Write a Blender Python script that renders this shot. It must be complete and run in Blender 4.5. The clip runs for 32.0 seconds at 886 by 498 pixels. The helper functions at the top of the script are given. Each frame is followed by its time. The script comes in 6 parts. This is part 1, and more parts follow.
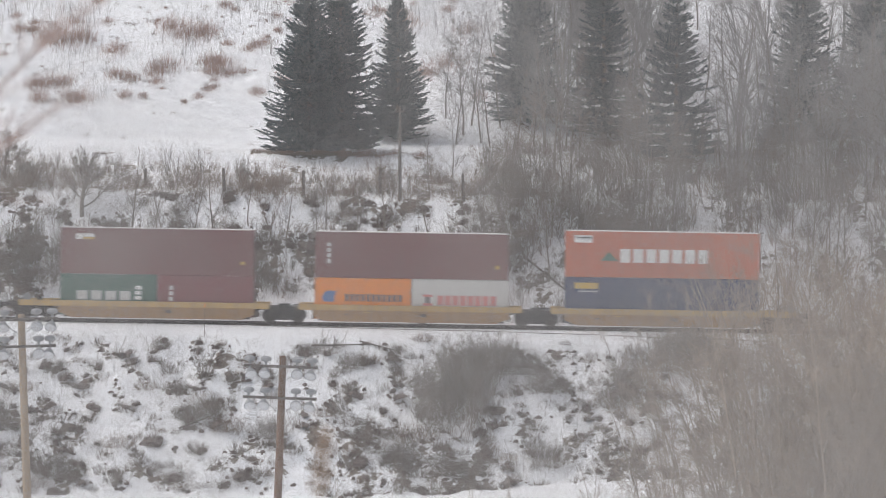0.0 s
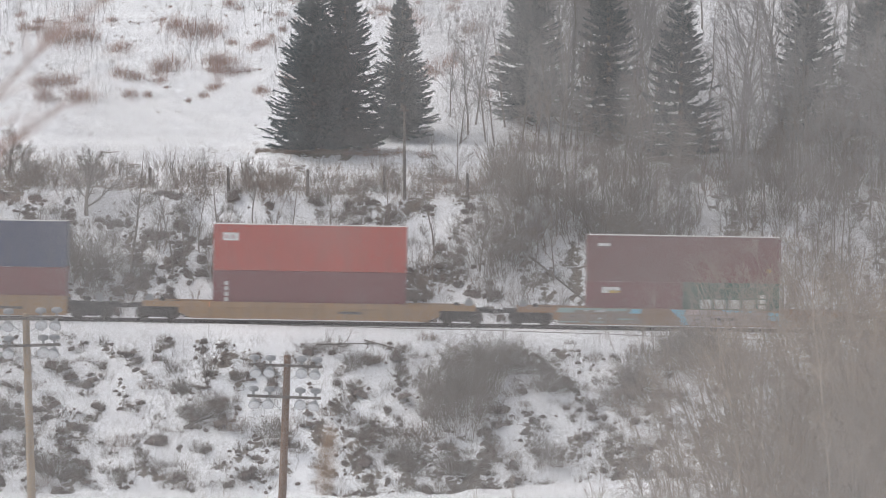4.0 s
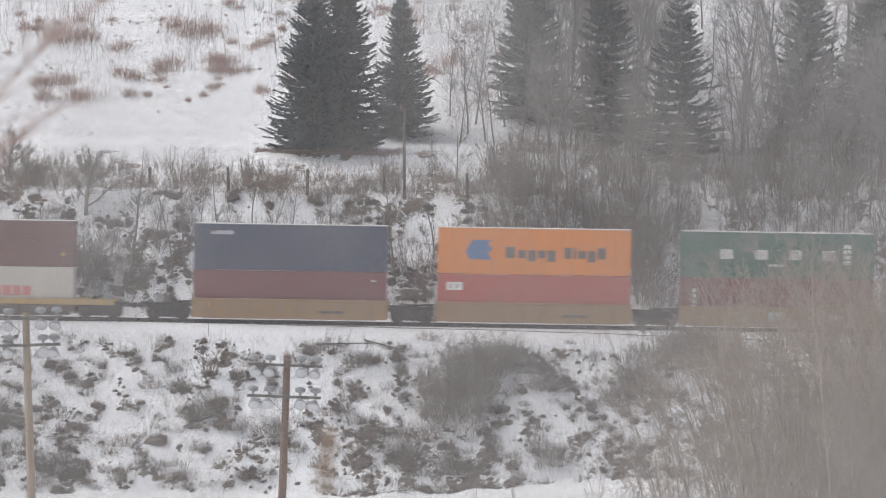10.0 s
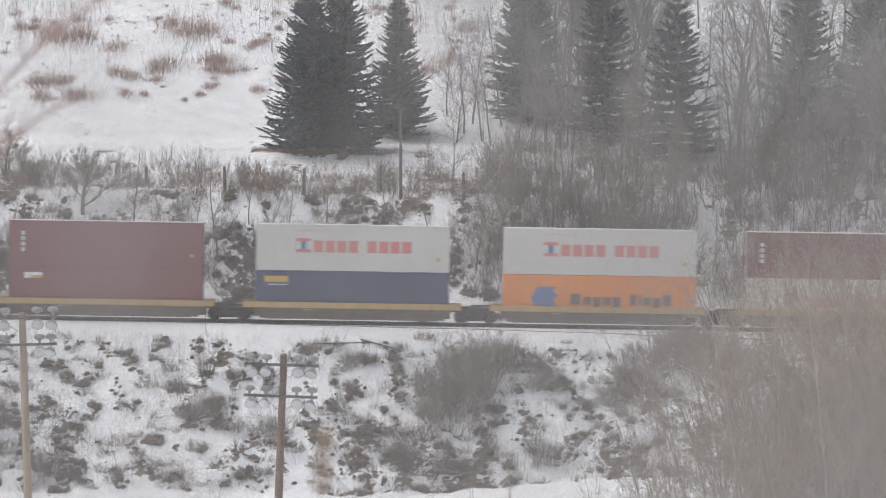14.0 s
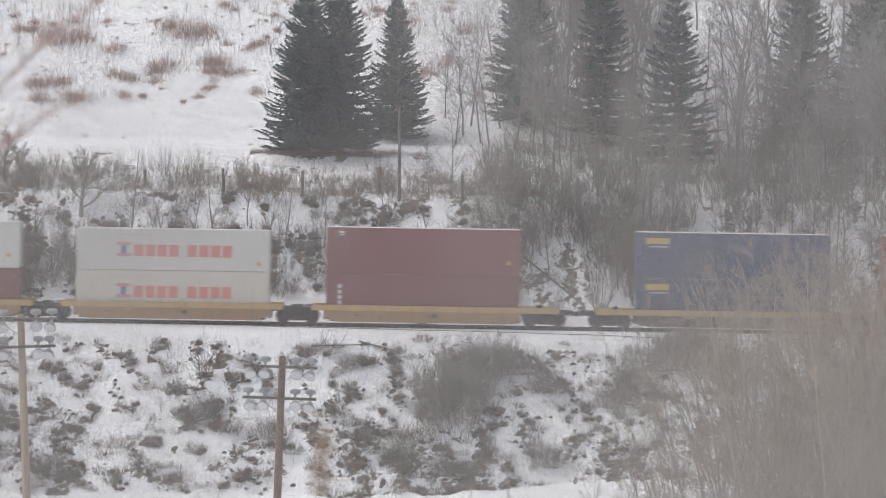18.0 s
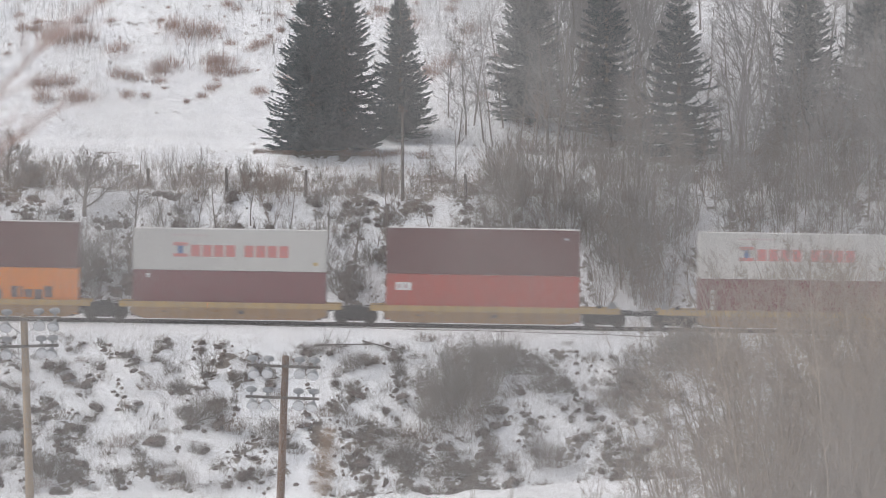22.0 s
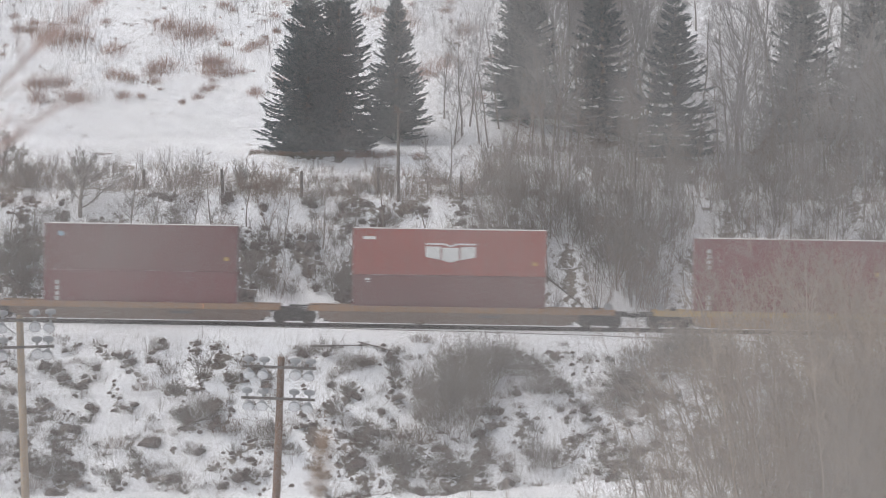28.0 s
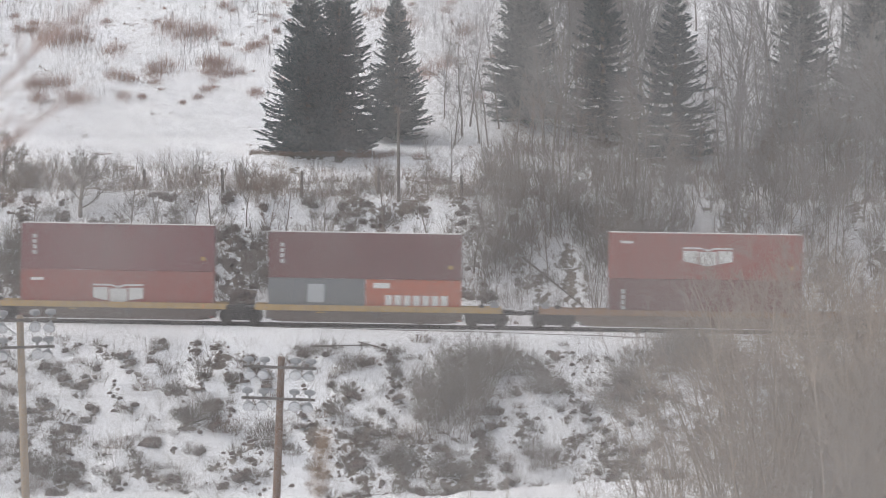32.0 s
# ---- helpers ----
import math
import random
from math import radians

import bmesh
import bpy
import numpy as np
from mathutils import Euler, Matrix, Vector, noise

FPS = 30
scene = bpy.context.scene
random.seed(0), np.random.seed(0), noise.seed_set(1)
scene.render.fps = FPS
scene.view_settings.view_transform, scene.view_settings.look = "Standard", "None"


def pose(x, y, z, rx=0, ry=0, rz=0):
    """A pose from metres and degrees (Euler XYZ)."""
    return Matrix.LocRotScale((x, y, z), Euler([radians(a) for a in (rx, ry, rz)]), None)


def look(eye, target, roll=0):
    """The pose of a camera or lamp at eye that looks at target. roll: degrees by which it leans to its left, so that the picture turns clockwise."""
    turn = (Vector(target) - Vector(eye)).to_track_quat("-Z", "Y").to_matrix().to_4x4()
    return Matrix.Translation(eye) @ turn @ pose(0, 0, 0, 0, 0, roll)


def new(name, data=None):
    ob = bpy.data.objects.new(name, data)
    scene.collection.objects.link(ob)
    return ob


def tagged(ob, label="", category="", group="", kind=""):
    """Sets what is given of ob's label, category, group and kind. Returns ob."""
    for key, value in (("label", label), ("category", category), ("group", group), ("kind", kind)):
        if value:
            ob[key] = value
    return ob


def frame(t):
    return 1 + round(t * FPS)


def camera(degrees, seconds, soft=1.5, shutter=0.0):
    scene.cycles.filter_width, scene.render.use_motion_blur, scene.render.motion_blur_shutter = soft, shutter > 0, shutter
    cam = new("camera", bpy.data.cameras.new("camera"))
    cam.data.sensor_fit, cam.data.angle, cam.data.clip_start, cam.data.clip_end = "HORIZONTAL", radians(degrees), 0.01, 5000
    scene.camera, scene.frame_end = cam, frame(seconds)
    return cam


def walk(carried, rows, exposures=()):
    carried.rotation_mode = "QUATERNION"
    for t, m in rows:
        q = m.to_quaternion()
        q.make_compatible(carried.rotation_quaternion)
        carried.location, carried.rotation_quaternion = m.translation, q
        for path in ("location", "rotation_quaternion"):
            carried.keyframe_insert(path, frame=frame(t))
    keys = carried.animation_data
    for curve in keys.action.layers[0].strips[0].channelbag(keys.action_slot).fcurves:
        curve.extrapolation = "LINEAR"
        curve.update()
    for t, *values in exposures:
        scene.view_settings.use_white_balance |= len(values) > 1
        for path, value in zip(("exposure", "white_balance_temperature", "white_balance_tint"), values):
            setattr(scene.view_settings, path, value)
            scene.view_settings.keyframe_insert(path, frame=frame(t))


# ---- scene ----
# The camera stands on the far side of the valley and sways a little on its tripod.
EYE_Y, EYE_Z, TILT = -301.2, 13.1, -1.579


def aim(pan, tilt):
    return pose(0, EYE_Y, EYE_Z, 90 + TILT + tilt, 0, pan)


cam = camera(10.64, 32.0, soft=1.0, shutter=0.5)
cam.data.dof.use_dof = True
cam.data.dof.focus_distance = 302.0
cam.data.dof.aperture_fstop = 4.3
walk(cam, [
    (0.0, aim(0.0000, 0.0000)), (0.5, aim(0.0102, 0.0041)), (1.0, aim(0.0102, 0.0054)),
    (1.5, aim(0.0415, 0.0007)), (2.0, aim(0.0647, -0.0218)), (2.5, aim(0.0626, -0.0225)),
    (3.0, aim(0.0681, -0.0007)), (3.5, aim(0.0538, -0.0102)), (5.5, aim(0.0565, -0.0129)),
    (6.0, aim(0.0102, -0.0007)), (6.5, aim(0.0088, -0.0007)), (7.0, aim(0.0061, 0.0102)),
    (7.5, aim(0.0102, 0.0027)), (8.0, aim(0.0116, -0.0259)), (8.5, aim(0.0211, -0.0320)),
    (9.0, aim(0.0408, -0.0293)), (9.5, aim(0.0354, -0.0150)), (10.0, aim(0.0524, -0.0157)),
    (10.5, aim(0.0354, 0.0061)), (11.0, aim(0.0054, 0.0225)), (11.5, aim(-0.0197, 0.0197)),
    (12.0, aim(0.0088, 0.0225)), (12.5, aim(0.0191, 0.0095)), (13.0, aim(0.0129, -0.0007)),
    (13.5, aim(0.0116, -0.0218)), (14.0, aim(0.0102, -0.0211)), (14.5, aim(0.0211, -0.0163)),
    (16.5, aim(0.0218, -0.0129)), (17.0, aim(0.0306, -0.0075)), (17.5, aim(0.0082, 0.0054)),
    (18.0, aim(-0.0061, 0.0034)), (18.5, aim(0.0034, 0.0225)), (19.0, aim(0.0000, 0.0340)),
    (19.5, aim(0.0034, 0.0197)), (20.0, aim(0.0102, 0.0197)), (20.5, aim(0.0061, 0.0034)),
    (21.0, aim(0.0197, -0.0116)), (21.5, aim(0.0408, -0.0116)), (22.0, aim(0.0320, -0.0034)),
    (22.5, aim(0.0272, 0.0088)), (23.0, aim(0.0211, 0.0095)), (23.5, aim(0.0102, 0.0225)),
    (24.0, aim(0.0020, -0.0007)), (24.5, aim(0.0102, 0.0075)), (25.0, aim(0.0306, 0.0007)),
    (25.5, aim(0.0415, 0.0143)), (27.5, aim(0.0054, -0.0020)), (28.0, aim(-0.0197, 0.0088)),
    (28.5, aim(-0.0129, 0.0075)), (29.0, aim(-0.0225, 0.0095)), (29.5, aim(-0.0408, 0.0095)),
    (30.0, aim(-0.0259, -0.0020)), (30.5, aim(-0.0197, 0.0000)), (31.0, aim(-0.0129, 0.0041)),
    (31.5, aim(0.0027, 0.0088)), (32.0, aim(-0.0170, 0.0095)),
], exposures=[(0.0, 0.31), (32.0, 0.31)])

# ---- light: an overcast winter sky ----
SUN_ELEVATION, SUN_AZIMUTH = 50.0, 280.0
world = bpy.data.worlds.new("overcast_sky")
scene.world = world
world.use_nodes = True
wn, wl = world.node_tree.nodes, world.node_tree.links
sky = wn.new("ShaderNodeTexSky")
sky.sky_type, sky.sun_disc = "NISHITA", False
sky.sun_elevation, sky.sun_rotation = radians(SUN_ELEVATION), radians(SUN_AZIMUTH)
sky.air_density, sky.dust_density = 1.0, 4.0
grey = wn.new("ShaderNodeHueSaturation")
grey.inputs["Saturation"].default_value = 0.36
wl.new(sky.outputs[0], grey.inputs["Color"])
wl.new(grey.outputs[0], wn["Background"].inputs["Color"])
wn["Background"].inputs["Strength"].default_value = 0.15

sun = new("sun", bpy.data.lights.new("sun", "SUN"))
sun.data.energy, sun.data.angle, sun.data.color = 0.7, radians(70), (1.0, 0.98, 0.96)
_az = radians(SUN_AZIMUTH)
_dir = Vector((math.sin(_az) * math.cos(radians(SUN_ELEVATION)), math.cos(_az) * math.cos(radians(SUN_ELEVATION)),
               math.sin(radians(SUN_ELEVATION))))
sun.matrix_world = look(_dir * 200, (0, 0, 0))


# ---- materials ----
def surface(name, color, rough=0.75, metal=0.0, vary=0.18, scale=2.0, fine=30.0, stretch=(1, 1, 1), bump=0.0,
            each=0.0, dirt=None, dirt_amount=0.0, spec=0.3):
    """A worn surface: base colour with coarse and fine variation, dirt in streaks, and a difference from thing to thing."""
    m = bpy.data.materials.new(name)
    m.use_nodes = True
    n, l = m.node_tree.nodes, m.node_tree.links
    b = n["Principled BSDF"]
    b.inputs["Roughness"].default_value = rough
    b.inputs["Metallic"].default_value = metal
    b.inputs["Specular IOR Level"].default_value = spec
    co = n.new("ShaderNodeTexCoord")
    mp = n.new("ShaderNodeMapping")
    mp.inputs["Scale"].default_value = stretch
    l.new(co.outputs["Object"], mp.inputs["Vector"])
    big = n.new("ShaderNodeTexNoise")
    big.inputs["Scale"].default_value, big.inputs["Detail"].default_value = scale, 5
    small = n.new("ShaderNodeTexNoise")
    small.inputs["Scale"].default_value, small.inputs["Detail"].default_value = fine, 3
    l.new(mp.outputs[0], big.inputs["Vector"])
    l.new(mp.outputs[0], small.inputs["Vector"])
    add = n.new("ShaderNodeMath")
    add.operation = "ADD"
    l.new(big.outputs["Fac"], add.inputs[0])
    l.new(small.outputs["Fac"], add.inputs[1])
    info = n.new("ShaderNodeObjectInfo")
    own = n.new("ShaderNodeMath")
    own.operation = "MULTIPLY_ADD"
    l.new(info.outputs["Random"], own.inputs[0])
    own.inputs[1].default_value = each
    l.new(add.outputs[0], own.inputs[2])
    rng = n.new("ShaderNodeMapRange")
    rng.inputs["From Min"].default_value, rng.inputs["From Max"].default_value = 0.55, 1.45 + each
    rng.inputs["To Min"].default_value, rng.inputs["To Max"].default_value = 1 - vary, 1 + vary
    l.new(own.outputs[0], rng.inputs["Value"])
    hsv = n.new("ShaderNodeHueSaturation")
    hsv.inputs["Color"].default_value = (*color, 1)
    l.new(rng.outputs[0], hsv.inputs["Value"])
    last = hsv.outputs[0]
    if dirt:
        mix = n.new("ShaderNodeMix")
        mix.data_type = "RGBA"
        streak = n.new("ShaderNodeTexNoise")
        streak.inputs["Scale"].default_value, streak.inputs["Detail"].default_value = 1.4, 6
        mp2 = n.new("ShaderNodeMapping")
        mp2.inputs["Scale"].default_value = (2.6, 2.6, 0.35)
        l.new(co.outputs["Object"], mp2.inputs["Vector"])
        l.new(mp2.outputs[0], streak.inputs["Vector"])
        dr = n.new("ShaderNodeMapRange")
        dr.inputs["From Min"].default_value, dr.inputs["From Max"].default_value = 0.45, 0.8
        dr.inputs["To Max"].default_value = dirt_amount
        l.new(streak.outputs["Fac"], dr.inputs["Value"])
        l.new(dr.outputs[0], mix.inputs["Factor"])
        l.new(last, mix.inputs["A"])
        mix.inputs["B"].default_value = (*dirt, 1)
        last = mix.outputs["Result"]
    l.new(last, b.inputs["Base Color"])
    if bump:
        bp = n.new("ShaderNodeBump")
        bp.inputs["Strength"].default_value, bp.inputs["Distance"].default_value = bump, 0.02
        l.new(small.outputs["Fac"], bp.inputs["Height"])
        l.new(bp.outputs[0], b.inputs["Normal"])
    return m


def snow_material():
    """Snow, with dead grass and leaf litter where the sheet's own 'litter' value lets it show."""
    m = bpy.data.materials.new("snow_and_litter")
    m.use_nodes = True
    n, l = m.node_tree.nodes, m.node_tree.links
    b = n["Principled BSDF"]
    b.inputs["Roughness"].default_value, b.inputs["Specular IOR Level"].default_value = 0.85, 0.15
    co = n.new("ShaderNodeTexCoord")
    coarse, fine, grass = (n.new("ShaderNodeTexNoise") for _ in range(3))
    for node, s, d in ((coarse, 0.35, 6), (fine, 2.6, 8), (grass, 8.0, 5)):
        node.inputs["Scale"].default_value, node.inputs["Detail"].default_value = s, d
        l.new(co.outputs["Object"], node.inputs["Vector"])
    snow = n.new("ShaderNodeMix")
    snow.data_type = "RGBA"
    snow.inputs["A"].default_value, snow.inputs["B"].default_value = (0.76, 0.77, 0.80, 1), (0.86, 0.86, 0.86, 1)
    l.new(coarse.outputs["Fac"], snow.inputs["Factor"])
    dead = n.new("ShaderNodeMix")
    dead.data_type = "RGBA"
    dead.inputs["A"].default_value, dead.inputs["B"].default_value = (0.105, 0.089, 0.077, 1), (0.28, 0.236, 0.196, 1)
    l.new(grass.outputs["Fac"], dead.inputs["Factor"])
    att = n.new("ShaderNodeAttribute")
    att.attribute_name = "litter"
    add = n.new("ShaderNodeMath")
    add.operation = "ADD"
    l.new(att.outputs["Fac"], add.inputs[0])
    l.new(fine.outputs["Fac"], add.inputs[1])
    rng = n.new("ShaderNodeMapRange")
    rng.interpolation_type = "SMOOTHSTEP"
    rng.inputs["From Min"].default_value, rng.inputs["From Max"].default_value = 0.95, 1.07
    l.new(add.outputs[0], rng.inputs["Value"])
    mix = n.new("ShaderNodeMix")
    mix.data_type = "RGBA"
    l.new(rng.outputs[0], mix.inputs["Factor"])
    l.new(snow.outputs["Result"], mix.inputs["A"])
    l.new(dead.outputs["Result"], mix.inputs["B"])
    l.new(mix.outputs["Result"], b.inputs["Base Color"])
    bp = n.new("ShaderNodeBump")
    bp.inputs["Strength"].default_value, bp.inputs["Distance"].default_value = 0.5, 0.2
    lumps = n.new("ShaderNodeMath")
    lumps.operation = "MULTIPLY_ADD"
    l.new(grass.outputs["Fac"], lumps.inputs[0])
    lumps.inputs[1].default_value = 0.35
    l.new(fine.outputs["Fac"], lumps.inputs[2])
    l.new(lumps.outputs[0], bp.inputs["Height"])
    l.new(bp.outputs[0], b.inputs["Normal"])
    return m


SNOW = snow_material()
RAIL_STEEL = surface("rail_steel", (0.07, 0.06, 0.06), 0.55, 0.3, 0.2, 1.0, 20)
TIE_WOOD = surface("tie_wood", (0.09, 0.075, 0.06), 0.9, vary=0.3)
DARK_STEEL = surface("dark_running_gear", (0.040, 0.037, 0.036), 0.8, 0.0, 0.3, 4.0, 40)
WHEEL_STEEL = surface("wheel_steel", (0.06, 0.052, 0.048), 0.6, 0.4, 0.25, 4.0, 40)
GRIT = (0.16, 0.13, 0.11)


def paint(name, rgb, dirt=0.35, vary=0.10):
    return surface(name, rgb, 0.62, 0.0, vary, 0.9, 14, (1, 1, 0.6), 0.0, 0.35, GRIT, dirt)


PAINT = {
    "brown": paint("brown_container_paint", (0.200, 0.096, 0.093)),
    "dark_brown": paint("dark_brown_container_paint", (0.165, 0.078, 0.073)),
    "maroon": paint("maroon_container_paint", (0.225, 0.082, 0.086)),
    "red": paint("red_container_paint", (0.490, 0.116, 0.092)),
    "orange_red": paint("orange_red_container_paint", (0.520, 0.168, 0.105)),
    "rust_red": paint("rust_red_container_paint", (0.345, 0.114, 0.096)),
    "orange": paint("orange_container_paint", (0.800, 0.280, 0.065), 0.25),
    "green": paint("green_container_paint", (0.058, 0.140, 0.112)),
    "blue": paint("blue_container_paint", (0.062, 0.080, 0.148)),
    "slate": paint("slate_blue_container_paint", (0.076, 0.090, 0.138)),
    "grey": paint("grey_container_paint", (0.195, 0.205, 0.215)),
    "cream": paint("cream_container_paint", (0.66, 0.615, 0.545), 0.22, 0.08),
    "white": paint("white_container_paint", (0.640, 0.625, 0.590), 0.14, 0.06),
    "tan": paint("tan_wagon_paint", (0.365, 0.228, 0.122), 0.55),
    "yellow": paint("yellow_wagon_paint", (0.510, 0.345, 0.150), 0.45),
    "rust": paint("rusty_wagon_paint", (0.330, 0.195, 0.115), 0.6),
    "umber": paint("umber_wagon_paint", (0.195, 0.138, 0.110), 0.5),
    "soot": paint("sooty_wagon_paint", (0.130, 0.100, 0.086), 0.5),
}
MARK = {
    "white": surface("white_lettering", (0.78, 0.78, 0.76), 0.6, vary=0.08),
    "red": surface("red_lettering", (0.64, 0.25, 0.23), 0.6, vary=0.08),
    "blue": surface("blue_lettering", (0.12, 0.20, 0.38), 0.6, vary=0.08),
    "greyblue": surface("grey_blue_lettering", (0.175, 0.14, 0.14), 0.6, vary=0.08),
    "yellow": surface("yellow_marking", (0.58, 0.39, 0.11), 0.6, vary=0.08),
    "green": surface("green_marking", (0.10, 0.20, 0.16), 0.6, vary=0.08),
    "dark": surface("dark_marking", (0.12, 0.11, 0.11), 0.6, vary=0.08),
    "sky": surface("pale_blue_marking", (0.35, 0.52, 0.66), 0.6, vary=0.12),
    "pink": surface("pink_marking", (0.62, 0.46, 0.47), 0.6, vary=0.12),
    "teal": surface("teal_marking", (0.30, 0.42, 0.40), 0.6, vary=0.12),
    "cyan": surface("bright_blue_spray", (0.22, 0.50, 0.66), 0.6, vary=0.15),
    "mauve": surface("mauve_grey_spray", (0.43, 0.37, 0.37), 0.6, vary=0.15),
    "mud": surface("muddy_grey_spray", (0.27, 0.225, 0.195), 0.7, vary=0.25),
    "chalk": surface("chalky_white_lettering", (0.60, 0.60, 0.585), 0.6, vary=0.12),
    "pale": surface("pale_grey_marking", (0.50, 0.52, 0.54), 0.6, vary=0.08),
}
GREY_TWIG = surface("grey_poplar_twigs", (0.292, 0.280, 0.276), 0.9, vary=0.3, scale=0.5, fine=10, each=0.5)
TUSSOCK = surface("matted_dead_grass", (0.170, 0.137, 0.124), 0.95, vary=0.35, scale=5.0, fine=30, bump=0.8, each=0.6)
BARK = surface("grey_brown_bark", (0.23, 0.20, 0.175), 0.9, vary=0.3, scale=3, fine=25, each=0.5)
TWIG = surface("brown_twigs", (0.205, 0.178, 0.160), 0.9, vary=0.35, scale=2, fine=12, each=0.6)
BROWN_TWIG = surface("warm_brown_twigs", (0.255, 0.198, 0.165), 0.9, vary=0.3, scale=0.5, fine=8, each=0.4)
PALE_TWIG = surface("pale_willow_twigs", (0.300, 0.250, 0.207), 0.85, vary=0.25, scale=1.0, fine=9, each=0.4)
STRAW_TWIG = surface("straw_willow_twigs", (0.40, 0.335, 0.278), 0.85, vary=0.25, scale=1.0, fine=9, each=0.4)
RED_TWIG = surface("red_brown_stalks", (0.345, 0.222, 0.182), 0.9, vary=0.25, scale=1.0, fine=9, each=0.4)
WEED = surface("dark_brown_weed", (0.30, 0.212, 0.145), 0.9, vary=0.3, scale=3.0, fine=30)
DRY_GRASS = surface("dry_grass", (0.36, 0.285, 0.215), 0.9, vary=0.3, scale=0.6, fine=6, each=0.4)
NEAR_TWIG = surface("pale_grey_twigs", (0.36, 0.345, 0.335), 0.85, vary=0.2, scale=1.0, fine=9, each=0.3)
NEAR_BROWN = surface("brown_grey_twigs", (0.275, 0.236, 0.203), 0.85, vary=0.2, scale=1.0, fine=9, each=0.3)
NEEDLES = surface("spruce_needles", (0.104, 0.132, 0.137), 0.85, vary=0.35, scale=0.8, fine=6, each=0.4)
POLE_WOOD = surface("weathered_pole_wood", (0.36, 0.275, 0.195), 0.85, vary=0.3, scale=1.5, fine=12, stretch=(4, 4, 0.4))
BROWN_POLE = surface("brown_pole_wood", (0.165, 0.105, 0.075), 0.85, vary=0.3, scale=1.5, fine=12, stretch=(4, 4, 0.4))
OLD_WOOD = surface("dark_weathered_wood", (0.16, 0.14, 0.125), 0.9, vary=0.3, scale=2, fine=20)
FROST = surface("thin_snow_crust", (0.66, 0.64, 0.63), 0.9, vary=0.15, scale=1.5, fine=9)
GALVANISED = surface("dull_grey_metal", (0.33, 0.34, 0.35), 0.55, 0.4, 0.15)
LENS = surface("clouded_lamp_glass", (0.62, 0.63, 0.65), 0.22, 0.0, 0.06, spec=0.6)


# ---- mesh helpers ----
def mesh_from(name, verts, faces, material=None, smooth=False):
    me = bpy.data.meshes.new(name)
    me.from_pydata([tuple(v) for v in verts], [], faces)
    if material:
        me.materials.append(material)
    if smooth:
        me.polygons.foreach_set("use_smooth", [True] * len(me.polygons))
    me.update()
    return me


def arrays_mesh(name, verts, quads, material, smooth=False):
    """A mesh from numpy arrays of vertices and of faces that all have the same number of corners."""
    k = quads.shape[1]
    me = bpy.data.meshes.new(name)
    me.vertices.add(len(verts))
    me.vertices.foreach_set("co", np.ascontiguousarray(verts, dtype=np.float32).ravel())
    me.loops.add(quads.size)
    me.loops.foreach_set("vertex_index", np.ascontiguousarray(quads, dtype=np.int32).ravel())
    me.polygons.add(len(quads))
    me.polygons.foreach_set("loop_start", np.arange(len(quads), dtype=np.int32) * k)
    me.polygons.foreach_set("loop_total", np.full(len(quads), k, dtype=np.int32))
    me.materials.append(material)
    me.update(calc_edges=True)
    me.polygons.foreach_set("use_smooth", np.full(len(quads), smooth))
    me.validate()
    return me


def box_mesh(name, x0, x1, y0, y1, z0, z1, material, bevel=0.0):
    bm = bmesh.new()
    bmesh.ops.create_cube(bm, size=1)
    for v in bm.verts:
        v.co = ((x0 + x1) / 2 + v.co.x * (x1 - x0), (y0 + y1) / 2 + v.co.y * (y1 - y0), (z0 + z1) / 2 + v.co.z * (z1 - z0))
    if bevel:
        bmesh.ops.bevel(bm, geom=bm.edges[:], offset=bevel, segments=1, affect="EDGES")
    me = bpy.data.meshes.new(name)
    bm.to_mesh(me)
    bm.free()
    me.materials.append(material)
    return me


def prism_mesh(name, outline, y0, y1, material):
    """An outline in x and z, pulled from y0 to y1."""
    k = len(outline)
    verts = [(x, y0, z) for x, z in outline] + [(x, y1, z) for x, z in outline]
    faces = [tuple(range(k)), tuple(range(2 * k - 1, k - 1, -1))]
    faces += [(i, i + k, (i + 1) % k + k, (i + 1) % k) for i in range(k)]
    me = mesh_from(name, verts, faces, material)
    bm = bmesh.new()
    bm.from_mesh(me)
    bmesh.ops.recalc_face_normals(bm, faces=bm.faces[:])
    bm.to_mesh(me)
    bm.free()
    return me


def lathe_mesh(name, profile, sides, material, axis="z"):
    """A turned body: profile in radius and height."""
    verts, faces = [], []
    for r, h in profile:
        for i in range(sides):
            a = 2 * math.pi * i / sides
            p = (r * math.cos(a), r * math.sin(a), h)
            verts.append(p if axis == "z" else (p[0], p[2], p[1]))
    for j in range(len(profile) - 1):
        for i in range(sides):
            k = (i + 1) % sides
            f = (j * sides + i, j * sides + k, (j + 1) * sides + k, (j + 1) * sides + i)
            faces.append(f if axis == "z" else f[::-1])
    faces.append(tuple(range(sides))[::-1])
    faces.append(tuple(range((len(profile) - 1) * sides, len(profile) * sides)))
    return mesh_from(name, verts, faces, material)


def part(name, me, parent, label="", at=None):
    """One mesh as a part under a thing or under a part."""
    ob = new(name, me)
    ob.parent = parent
    if at is not None:
        ob.matrix_basis = at
    if label:
        ob["label"] = label
    return ob


